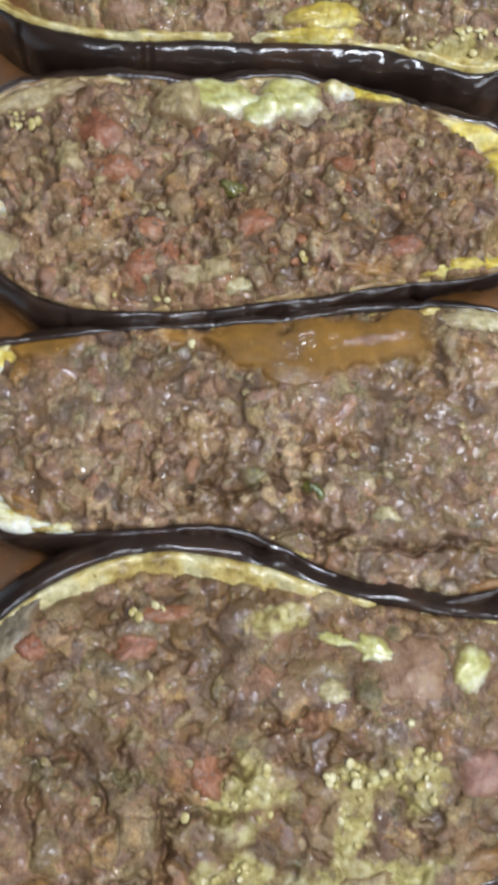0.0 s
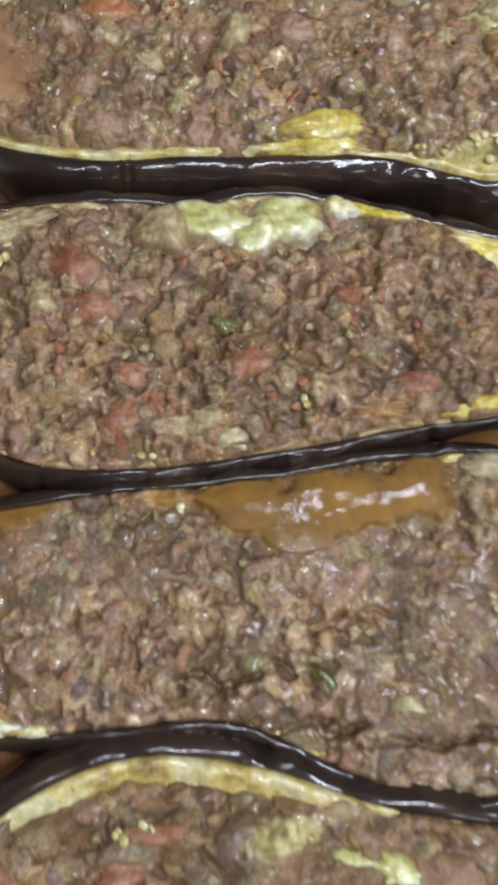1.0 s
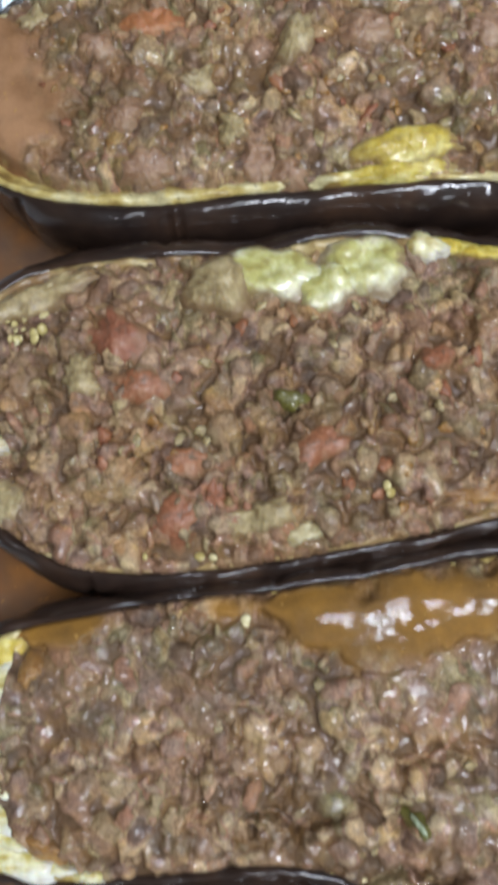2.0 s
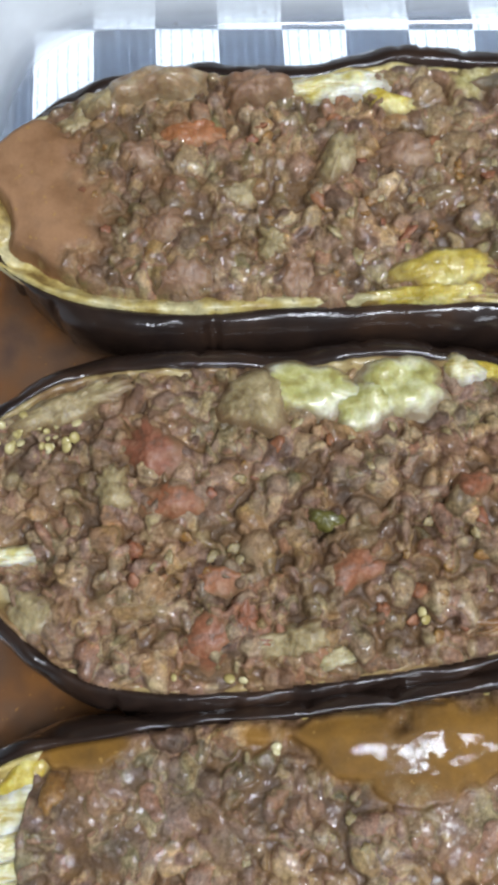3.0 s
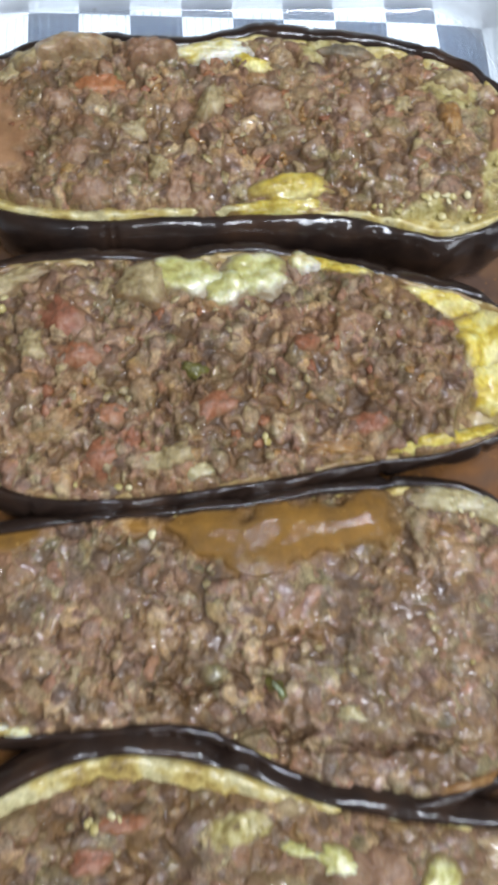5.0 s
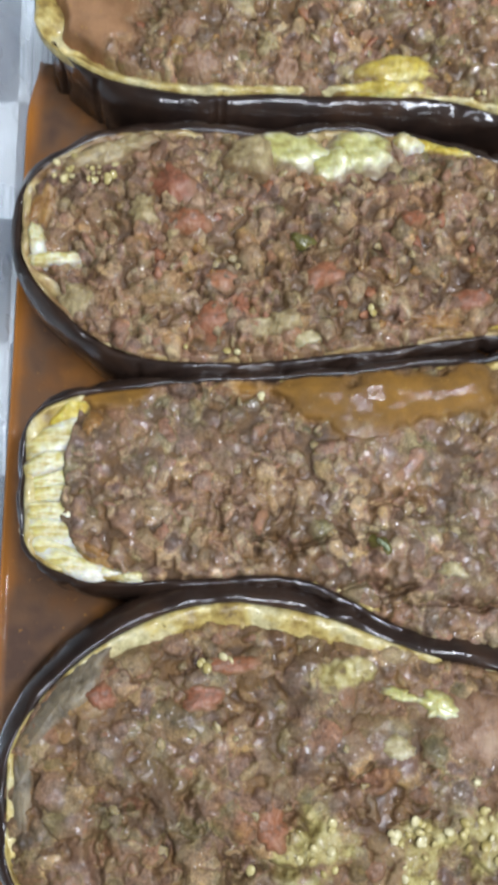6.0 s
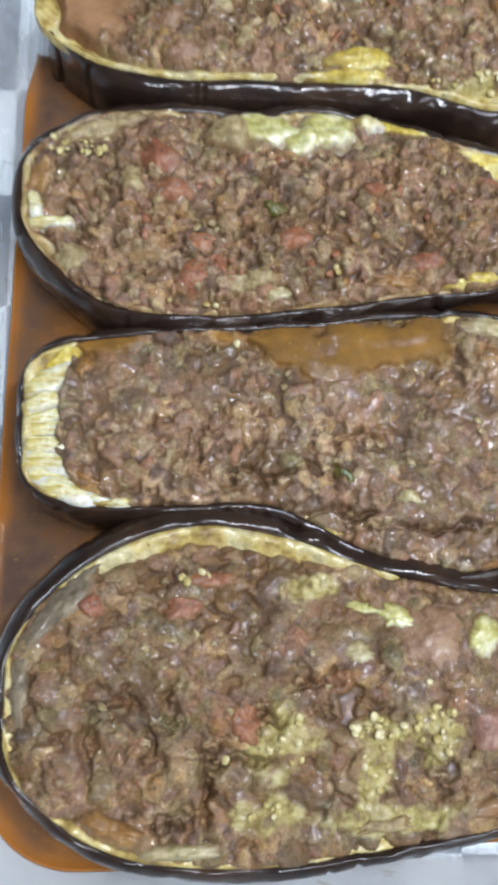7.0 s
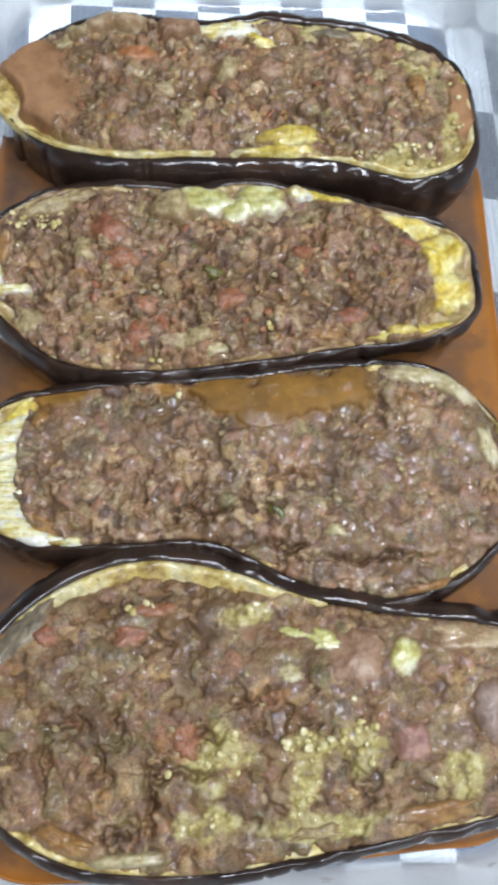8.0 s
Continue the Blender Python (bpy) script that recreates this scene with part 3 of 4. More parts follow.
def skin_mesh(h, bulge, k, near=1.0, stand=0.0, end=1.0, taper=1.0, tuck=0.0):
    """The dark outer skin: a shell from the rim down to the dish, with creases."""
    n = 520
    th = np.linspace(0, 2 * np.pi, n, endpoint=False)
    x, y = h.edge(th)
    # even the outline out along its length
    px, py = np.append(x, x[0]), np.append(y, y[0])
    d = np.append(0, np.cumsum(np.hypot(np.diff(px), np.diff(py))))
    t = np.linspace(0, d[-1], n, endpoint=False)
    x, y = np.interp(t, d, px), np.interp(t, d, py)
    tx, ty = np.roll(x, -2) - np.roll(x, 2), np.roll(y, -2) - np.roll(y, 2)
    ln = np.hypot(tx, ty)
    nx, ny = ty / ln, -tx / ln
    wob = value_noise(x, y, 0.018, k)
    crease = np.zeros(n)
    rng = random.Random(k)
    for _ in range(15):
        at, wide = rng.uniform(0, d[-1]), rng.choice((0.0006, 0.0009, 0.0012, 0.0030))
        gap = np.minimum(np.abs(t - at), d[-1] - np.abs(t - at))
        crease += np.exp(-(gap / wide) ** 2) * rng.uniform(0.0005, 0.0014)
    R = h.rim
    prof = [(-0.0010, 1.0, -0.0042), (0.0, 1.0, -0.0026), (0.0012, 1.0, -0.0025), (0.0024, 1.0, -0.0029), (0.0036, 1.0, -0.0036), (0.0047, 1.0, -0.0046), (0.0057, 1.0, -0.0060), (0.0065, 1.0, -0.0080),
            (0.0070, 1.0, -0.0108), (0.0074, 0.62, 0), (0.0070, 0.48, 0), (0.0052, 0.34, 0), (0.0020, 0.20, 0), (-0.0040, 0.10, 0), (-0.0100, 0.04, 0), (-0.0150, 0.02, 0)]
    along = np.clip(np.abs((x * 1000 - h.x0) / (h.x1 - h.x0) * 2 - 1), 0, 1)
    swell = bulge * (1 - 0.35 * along ** 6) * (1 + (near - 1) * step(-ny, 0.1, 0.7)) * (1 + (end - 1) * step(-nx, 0.2, 0.8))
    swell = swell * (1 + (taper - 1) * step(-ny, 0.1, 0.7) * step(x, -0.01, 0.05))
    rings = []
    for i, (off, zf, dz) in enumerate(prof):
        o = off * (swell if off > 0 else 1) + 0.0010 * wob * (i / len(prof)) - crease * (1 if 3 < i < 13 else 0.3)
        o = o - tuck * max(i - 7, 0) / 8 * step(-ny, 0.1, 0.7) * step(x, 0.0, 0.05)
        fold = 0.0006 * value_noise(x * 1.0 + i * 0.002, y + i * 0.0017, 0.007, k + 3) * (1 if i > 2 else 0.5)
        rx, ry = x + nx * (o + fold), y + ny * (o + fold)
        z = R * zf + dz + (0.0012 * value_noise(x, y, 0.022, k + 5) + (0.0007 * value_noise(x, y, 0.006, k + 9) if i > 1 else 0)) * (1 if i < 8 else 0.2)
        if i < 8:
            z = z + stand * step(ny, 0.5, 0.9) * step(x, -0.014, 0.006)
        rings.append(np.stack([rx, ry, np.maximum(z, 0.001)], 1))
    verts, faces = loft([list(map(tuple, r)) for r in rings], cap_first=False, cap_last=True)
    return mesh_of("skin", verts, [f[::-1] for f in faces], skin)


def patch_grid(h, stepx):
    """An even grid of places over the half."""
    ns = int((h.x1 - h.x0) / 1000 / stepx)
    wid = (max(h.far) - min(h.near)) / 1000
    nv = int(wid / stepx)
    s = np.sin(np.linspace(-0.5 * np.pi, 0.5 * np.pi, ns) * 0.9) / math.sin(0.45 * np.pi) * 0.9995
    s = np.linspace(-1, 1, ns) * 0.7 + s * 0.3
    v = np.linspace(-1, 1, nv)
    S, V = np.meshgrid(np.clip(s, -0.9995, 0.9995), v, indexing="ij")
    X, Y = h.place(S, V)
    return S, V, X, Y


def flesh_height(h, S, V, X, Y, k):
    rim_in = np.maximum(np.abs(S) ** 6, np.abs(V) ** 4)
    lip = step(np.maximum(np.abs(S) ** 3, np.abs(V)), 0.93, 1.0)
    return (h.rim - 0.0008 - 0.006 * (1 - step(rim_in, 0.15, 0.95)) + 0.0010 * value_noise(X, Y, 0.006, k + 21)
            + 0.0005 * value_noise(X, Y, 0.0022, k + 22) - 0.0012 * lip - 0.0035 * step(np.maximum(np.abs(S) ** 3, np.abs(V)), 0.982, 1.0))


def fractal(X, Y, size, k, octaves=3):
    out, amp = 0, 1.0
    for o in range(octaves):
        out = out + amp * value_noise(X + 0.37 * size * o, Y - 0.21 * size * o, size, k + 17 * o)
        amp, size = amp * 0.5, size * 0.47
    return out


def build_half(h, label, k, cover, mat, kinds, bulge=1.0, pools=(), patches=(), near=1.0, stand=0.0, holes=(), end=1.0,
               taper=1.0, relief=0.8, soak=-0.6, mashed=(), swirl=0.000016, rim=None, tuck=0.0):
    """cover(S, V, X, Y): how far the stuffing reaches. kinds: number of crumbs, least and most radius (mm), flatness. pools: gravy standing
    on the stuffing: centre, radii, level over the rim (mm). relief: how proud the crumbs stand; soak: the level of the thin juice
    between them (mm); mashed: places pressed smooth: centre, radii; swirl: how wavy the standing gravy is (m)."""
    top = tagged(new("stuffed_aubergine"), label, "stuffed aubergine", "aubergine halves in the dish")
    part("skin", skin_mesh(h, bulge, k, near, stand, end, taper, tuck), skin, top, "glossy near-black aubergine skin")

    def reach_of(S, V, X, Y):
        return (cover(S, V, X, Y) + 0.20 * value_noise(X, Y, 0.014, k + 60) + 0.14 * value_noise(X, Y, 0.007, k + 61)
                + 0.08 * value_noise(X, Y, 0.003, k + 62))

    S, V, X, Y = patch_grid(h, 0.0009)
    Z = flesh_height(h, S, V, X, Y, k) - 0.0025 * step(reach_of(S, V, X, Y), 0.15, 0.5)
    me = mesh_of("flesh", np.stack([X.ravel(), Y.ravel(), Z.ravel()], 1), grid_faces(*X.shape), rim or flesh)
    part("flesh", me, rim or flesh, top, "browned tan flesh rim" if rim else "baked yellow flesh rim")

    # an even grid over the half
    d = 0.00036
    gx = np.arange(h.x0 / 1000, h.x1 / 1000, d)
    gy = np.arange(min(h.near) / 1000 - 0.002, max(h.far) / 1000 + 0.002, d)
    X, Y = np.meshgrid(gx, gy, indexing="ij")
    S, V = h.across(X, Y)
    reach = reach_of(S, V, X, Y)
    base = flesh_height(h, S, np.clip(V, -1, 1), X, Y, k) - 0.0025 * step(reach, 0.15, 0.5)
    heap = h.dome * (1 - np.maximum(np.clip(np.abs(V), 0, 1) ** 2.5, np.abs(S) ** 5))
    ground = h.rim - 0.0030 + heap + 0.0016 * value_noise(X, Y, 0.017, k + 41) + 0.0010 * value_noise(X, Y, 0.008, k + 43)
    # crumbs laid one over another: the highest wins
    U = X + 0.0007 * fractal(X, Y, 0.0045, k + 1, 2) + 0.0002 * value_noise(X, Y, 0.0013, k + 31)
    W = Y + 0.0007 * fractal(X, Y, 0.0045, k + 2, 2) + 0.0002 * value_noise(X, Y, 0.0013, k + 32)
    Z = ground - 0.0032 + 0.0006 * fractal(X, Y, 0.0025, k + 4)
    lump = 0.25 + 0.2 * value_noise(X, Y, 0.004, k + 6)
    rng = np.random.RandomState(k)
    for count, r0, r1, flat in kinds:
        for _ in range(count):
            cx, cy = rng.uniform(gx[0], gx[-1]), rng.uniform(gy[0], gy[-1])
            r = (r0 + (r1 - r0) * rng.uniform() ** 1.8) / 1000
            i0, i1 = int((cx - 2.2 * r - gx[0]) / d), int((cx + 2.2 * r - gx[0]) / d) + 2
            j0, j1 = int((cy - 2.2 * r - gy[0]) / d), int((cy + 2.2 * r - gy[0]) / d) + 2
            box = (slice(max(i0, 0), max(i1, 0)), slice(max(j0, 0), max(j1, 0)))
            a, asp = rng.uniform(0, math.pi), rng.uniform(0.95, 1.5)
            du, dw = U[box] - cx, W[box] - cy
            if du.size == 0:
                continue
            p, q = (du * math.cos(a) + dw * math.sin(a)) / (r * asp), (dw * math.cos(a) - du * math.sin(a)) / (r / asp)
            n = rng.uniform(2.0, 3.4)
            dist = (np.abs(p) ** n + np.abs(q) ** n) ** (1 / n)
            cap = np.clip(1 - dist ** 2.6, 0, 1) * r * flat * 1.15
            lean = rng.uniform(-0.42, 0.42, 2)
            zc = ground[min(max(int((cx - gx[0]) / d), 0), X.shape[0] - 1), min(max(int((cy - gy[0]) / d), 0), X.shape[1] - 1)] + r * rng.uniform(-0.85, 0.30) * flat + rng.uniform(-0.0012, 0.0006) * flat
            zz = zc + cap + lean[0] * du + lean[1] * dw
            hit = (dist < 1) & (zz > Z[box])
            Z[box] = np.where(hit, zz, Z[box])
            shade = rng.uniform()
            lump[box] = np.where(hit, shade, lump[box])
    def blurred(q, reach, times=1):
        for _ in range(times):
            for axis in (0, 1):
                q = sum(np.roll(q, o, axis) for o in range(-reach, reach + 1)) / (2 * reach + 1)
        return q

    Z = ground + (Z - ground) * relief
    flat = np.zeros(X.shape)
    for px, py, rx, ry in mashed:
        e = np.hypot((X - px / 1000) / rx * 1000, (Y - py / 1000) / ry * 1000) + 0.30 * fractal(X, Y, 0.010, k + 81, 3)
        flat = np.maximum(flat, 1 - step(e, 0.6, 1.15))
    Z = 0.6 * Z + 0.4 * blurred(Z, 1) + 0.00040 * relief * fractal(X, Y, 0.0022, k + 8, 3)
    Z = Z + (blurred(Z, 5, 2) + 0.00045 * fractal(X, Y, 0.0030, k + 83, 3) - Z) * 0.65 * flat
    lump = lump + (0.22 + 0.10 * fractal(X, Y, 0.006, k + 84, 2) - lump) * 0.30 * flat
    lump = 0.4 * lump + 0.6 * blurred(lump, 1)
    # thin juice stands between the crumbs
    level = ground + (soak + 0.9 * fractal(X, Y, 0.014, k + 91, 3)) / 1000
    depth = level - Z
    juice = 0.85 * step(depth, -0.0005, 0.0008)
    Z = np.where(depth > 0, Z + depth * 0.6, Z)
    wet = np.zeros(X.shape)
    patch = np.zeros(X.shape)
    for px, py, rx, ry in patches:
        e = np.hypot((X - px / 1000) / rx * 1000, (Y - py / 1000) / ry * 1000) + 0.35 * fractal(X, Y, 0.006, k + 71, 4)
        patch = np.maximum(patch, (1 - step(e, 0.55, 1.0)) * (0.75 + 0.25 * value_noise(X, Y, 0.003, k + 73)))
    Z = Z * (1 - 0.5 * patch) + (ground + 0.0010 + 0.0006 * fractal(X, Y, 0.003, k + 72)) * 0.5 * patch
    juice *= 1 - 0.8 * patch
    plane, core, crumbs = np.full(X.shape, h.rim - 0.001), np.zeros(X.shape), Z.copy()
    for px, py, rx, ry, level in pools:
        e = np.hypot((X - px / 1000) / rx * 1000, (Y - py / 1000) / ry * 1000) + 0.34 * fractal(X, Y, 0.011, k + 51, 5)
        inside = 1 - step(e, 0.45, 1.15)
        top_z = h.rim + level / 1000 - 0.005 * (1 - inside) + 0.00010 * fractal(X, Y, 0.010, k + 52, 3)
        plane = np.where(inside > 0.4, np.maximum(plane, h.rim + level / 1000), plane)
        core = np.maximum(core, step(inside, 0.85, 1.0))
        under = step(top_z - Z, -0.0012, 0.0008)
        deep = step(inside, 0.55, 0.95)
        Z = np.where(Z > top_z, Z + (top_z - Z) * 0.9 * deep, top_z) * inside + Z * (1 - inside)
        wet = np.maximum(wet, np.maximum(under * inside, inside * 0.6))
    poke = step(crumbs - plane, -0.0004, 0.0010) * (1 - core)
    wet = blurred(wet * (1 - 0.85 * poke), 2)
    calm = step(blurred(wet, 3), 0.35, 0.9)
    Z = Z + (0.10 * blurred(Z, 8, 2) + 0.90 * (blurred(plane, 8, 2) - 0.0022 * step(np.maximum(np.abs(V), np.abs(S) ** 3), 0.82, 1.0)) + swirl * fractal(X, Y, 0.0045 if swirl < 0.0001 else 0.011, k + 53, 2) - Z) * 0.92 * calm
    gentle = blurred(Z, 2)
    slope = np.hypot(*np.gradient(gentle, d))
    still = calm * (1 - step(slope, 0.015, 0.05))
    for px, py, rx, ry, depth in holes:
        hx, hy = X + 0.0026 * fractal(X, Y, 0.006, k + 95, 3), Y + 0.0026 * fractal(X, Y, 0.006, k + 96, 3)
        Z = Z - depth / 1000 * np.exp(-((hx - px / 1000) / rx * 1000) ** 2 - ((hy - py / 1000) / ry * 1000) ** 2)
    Z = Z - 0.008 * (1 - step(reach, -0.50, 0.22)) - 0.0018 * step(np.abs(V), 0.955, 1.0)
    ok = (Z > base - 0.0012) & (np.abs(V) < 0.995)
    n, m = X.shape
    good = ok[:-1, :-1] & ok[1:, :-1] & ok[:-1, 1:] & ok[1:, 1:]
    idx = np.arange(n * m).reshape(n, m)
    quads = np.stack([idx[:-1, :-1], idx[1:, :-1], idx[1:, 1:], idx[:-1, 1:]], -1)[good]
    used = np.unique(quads)
    back = np.zeros(n * m, np.int64)
    back[used] = np.arange(len(used))
    co = np.stack([X.ravel(), Y.ravel(), Z.ravel()], 1)[used]
    me = mesh_of("filling", co.tolist(), back[quads].tolist(), mat)
    float_layer(me, "lump", lump.ravel()[used])
    float_layer(me, "wet", wet.ravel()[used])
    float_layer(me, "still", still.ravel()[used])
    float_layer(me, "juice", juice.ravel()[used])
    float_layer(me, "patch", patch.ravel()[used])
    part("filling", me, mat, top, "crumbly brown minced meat stuffing")

    soft = np.maximum(Z, base)
    for _ in range(2):
        for axis in (0, 1):
            soft = sum(np.roll(soft, q, axis) for q in range(-4, 5)) / 9

    def height(x, y):
        u = np.clip((np.asarray(x) - gx[0]) / d, 0, n - 2)
        w = np.clip((np.asarray(y) - gy[0]) / d, 0, m - 2)
        i, j = u.astype(int), w.astype(int)
        return soft[i, j]

    return top, height


def piece(name, half, x, y, sx, sy, turn, mat, label="", up=0.0, thick=0.4, amount=0.34, sink=1.8, lumps=0.4, square=2.15, follow=1.0):
    """A ragged piece of food, sx by sy millimetres, pressed into the stuffing at x, y millimetres, its rim sunk in."""
    top, height = half
    k = int(abs(x * 37 + y * 73)) % 997
    a = np.linspace(0, 2 * np.pi, 48, endpoint=False)
    out = 1 + amount * (0.55 * fractal(np.cos(a) * 1.0, np.sin(a) * 1.0, 0.9, k, 3) + 0.28 * fractal(np.cos(a) * 3.0, np.sin(a) * 3.0, 0.8, k + 3, 2))
    rho = np.array([0.0, 0.15, 0.3, 0.45, 0.6, 0.72, 0.82, 0.9, 0.96, 1.0])
    R, A = np.meshgrid(rho, np.arange(48), indexing="ij")
    ca, sa = np.cos(a)[A], np.sin(a)[A]
    box = (np.abs(ca) ** square + np.abs(sa) ** square) ** (-1 / square)
    p, q = sx / 2000 * R * out[A] * ca * box, sy / 2000 * R * out[A] * sa * box
    c, s = math.cos(radians(turn)), math.sin(radians(turn))
    px, py = p * c - q * s, p * s + q * c
    body = min(max(min(sx, sy) / 2 * thick, 0.5), 2.4) / 1000
    size = max(min(sx, sy), 4) / 1000
    z0 = float(height(x / 1000, y / 1000))
    ru, rw = 0.79 * px + 0.61 * py + x / 1000, 0.79 * py - 0.61 * px + y / 1000
    z = (follow * (height(x / 1000 + px, y / 1000 + py) - z0) + (up + 0.6) / 1000 + body * (1 - R ** 3) - sink / 1000 * R ** 5 * (1 + 0.7 * value_noise(ru, rw, 0.004, k + 9)) + 0.00025 * fractal(ru, rw, 0.0022, k + 8, 2)
         + body * lumps * fractal(ru, rw, size * 0.5, k + 5, 4) * (1 - 0.5 * R))
    verts = np.concatenate([np.stack([px, py, z], -1).reshape(-1, 3), [(0, 0, float(z.min()) - 0.001)]])
    faces = grid_faces(len(rho), 48, closed_m=True)
    last = (len(rho) - 1) * 48
    faces += [(last + (i + 1) % 48, last + i, len(verts) - 1) for i in range(48)]
    me = mesh_of(name, verts.tolist(), faces, mat)
    float_layer(me, "rim", np.append((R ** 4).ravel(), 1.0))
    ob = part(name, me, mat, top, label)
    ob.matrix_basis = pose(x / 1000, y / 1000, z0)
    return ob


def seed_mesh():
    bm = bmesh.new()
    bmesh.ops.create_icosphere(bm, subdivisions=2, radius=1.0)
    for vert in bm.verts:
        p = vert.co
        vert.co = Vector((p.x * (1.05 + 0.1 * p.y), p.y * 0.88, p.z * (0.42 - 0.12 * (p.x * p.x + p.y * p.y)))) * 0.00115
    me = bpy.data.meshes.new("seed")
    bm.to_mesh(me)
    bm.free()
    me.polygons.foreach_set("use_smooth", [True] * len(me.polygons))
    me.materials.append(seed_mat)
    return me


SEED = seed_mesh()


def seeds(half, x, y, rx, ry, count, k, up=0.6):
    """Loose seeds scattered over a small oval patch (millimetres)."""
    top, height = half
    rng = random.Random(k)
    for _ in range(count):
        a, r = rng.uniform(0, 2 * math.pi), math.sqrt(rng.random())
        px, py = (x + rx * r * math.cos(a)) / 1000, (y + ry * r * math.sin(a)) / 1000
        ob = part("seed", SEED, None, top)
        q = rng.uniform(0.6, 1.25)
        ob.matrix_basis = pose(px, py, float(height(px, py)) + (up + rng.uniform(0, 0.8)) / 1000, rng.uniform(-35, 35), rng.uniform(-35, 35), rng.uniform(0, 360)) @ Matrix.Scale(q, 4)


# the four halves, from the far end of the dish to the near end
outline_a = Half(-93, 91, [133, 138, 139, 136, 138, 135, 132, 128], [80, 75, 74.5, 75.5, 75, 72, 61.5, 58], 0.041, (2.9, 3.4), 0.004)
outline_b = Half(-95, 83, [63, 66.5, 64, 62, 63, 57, 51, 47], [2, -10.5, -11.5, -10, -7.5, -4.5, -4, -2], 0.041, (3.0, 4.2), 0.004)
outline_c = Half(-92, 86, [-17, -17, -16, -15, -13, -10.5, -8.5, -17], [-73, -73, -72, -73, -86, -95, -94, -87], 0.042, (5.0, 3.3), 0.004)
outline_d = Half(-94, 95, [-91, -80.5, -76.6, -81.7, -92, -98.5, -101, -103], [-163, -171, -172.5, -171.5, -168.5, -164.5, -161.5, -158], 0.044, (3.2, 5.0), 0.005)


def cover_a(S, V, X, Y):
    r = 1.04 - np.maximum(np.abs(V), np.abs(S) ** 4)
    r -= 0.62 * np.exp(-((X + 0.090) / 0.016) ** 2) * step(-V, -0.8, 0.2)
    r -= 0.20 * step(-V, 0.6, 0.95) * step(-X, 0.005, 0.02)
    r -= 0.25 * step(X, 0.045, 0.06) * step(-V, 0.4, 0.9)
    r -= 0.10 * np.exp(-((X + 0.002) / 0.016) ** 2) * step(V, 0.5, 0.95)
    return r * 2.4


def cover_b(S, V, X, Y):
    r = 1.10 - np.maximum(np.abs(V), np.abs(S) ** 5)
    r -= 0.75 * step(X, 0.052, 0.067) * step(V, -1.1, -0.7) + 0.3 * step(X, 0.045, 0.06) * step(V, 0.5, 0.9)
    r -= 0.60 * step(-X, 0.077, 0.086) * (1 - step(Y, 0.014, 0.020)) + 0.12 * step(-X, 0.084, 0.090)
    r -= 0.22 * step(V, 0.6, 0.95) * step(-X, 0.045, 0.065)
    return r * 2.4


def cover_c(S, V, X, Y):
    r = 1.22 - np.maximum(np.abs(V), np.abs(S) ** 8)
    r -= 0.90 * step(-X, 0.073, 0.082) + 0.5 * step(-X, 0.056, 0.072) * step(-V, 0.55, 0.85)
    r -= 0.25 * step(X, 0.048, 0.06) * step(V, 0.6, 0.9)
    return r * 2.4


def cover_d(S, V, X, Y):
    r = 1.12 - np.maximum(np.abs(V), np.abs(S) ** 6)
    r -= 0.32 * step(V, 0.6, 0.95) * step(-X, -0.01, 0.01) * step(X, -0.080, -0.065)
    r -= 0.10 * step(-V, 0.7, 0.95) * step(-X, 0.0, 0.02)
    return r * 2.4


half_a = build_half(outline_a, "stuffed aubergine half with broad dark skin and glazed brown mince", 101, cover_a, meat_warm,
                    [(500, 2.2, 4.0, 0.62), (1500, 1.4, 2.5, 0.76), (600, 0.6, 1.2, 0.9)], 1.0,
                    [(-75, 106, 25, 28, 1.8), (87, 95, 7, 24, 0.6)],
                    [(56, 71, 16, 6), (73, 68, 9, 7), (80, 80, 5, 12), (36, 132, 14, 5), (70, 112, 10, 8)], stand=0.0018, end=-0.6,
                    relief=0.80, soak=-0.7, swirl=0.00045)
half_b = build_half(outline_b, "stuffed aubergine half with notched end, yellow tip, crumbly mince", 202, cover_b, meat_olive,
                    [(450, 2.0, 3.8, 0.66), (1700, 1.3, 2.3, 0.78), (700, 0.6, 1.2, 1.0)], 0.85,
                    holes=[(-77, 17, 5, 3.5, 6), (-70, 20, 3, 5, 3), (-14, 24, 1.5, 8, 3)], near=0.85, taper=0.6, tuck=0.016, rim=dull_flesh,
                    relief=0.80, soak=-0.9)
half_c = build_half(outline_c, "stuffed aubergine half with pale yellow end and gravy puddle", 303, cover_c, meat_grey,
                    [(450, 2.0, 3.8, 0.6), (1600, 1.2, 2.1, 0.72), (1400, 0.6, 1.2, 0.9)], 0.6,
                    [(14, -23, 32, 10, 2.1), (34, -21, 16, 10, 2.0), (-16, -19, 22, 5, 0.9), (-4, -24, 18, 7, 0.7), (2, -30, 14, 5, 0.5), (-66, -20, 16, 5, 0.3)], end=0.6,
                    holes=[(34, -80, 22, 1.3, 5), (-18, -62, 12, 1.4, 5), (4, -75, 10, 1.3, 5), (-40, -55, 1.5, 9, 4), (12, -52, 9, 1.2, 3), (2.5, -62.5, 2.2, 2.2, 5)],
                    relief=0.6, soak=-0.3, mashed=[(48, -66, 34, 26), (18, -38, 22, 12), (-58, -34, 26, 12), (66, -44, 16, 18)])
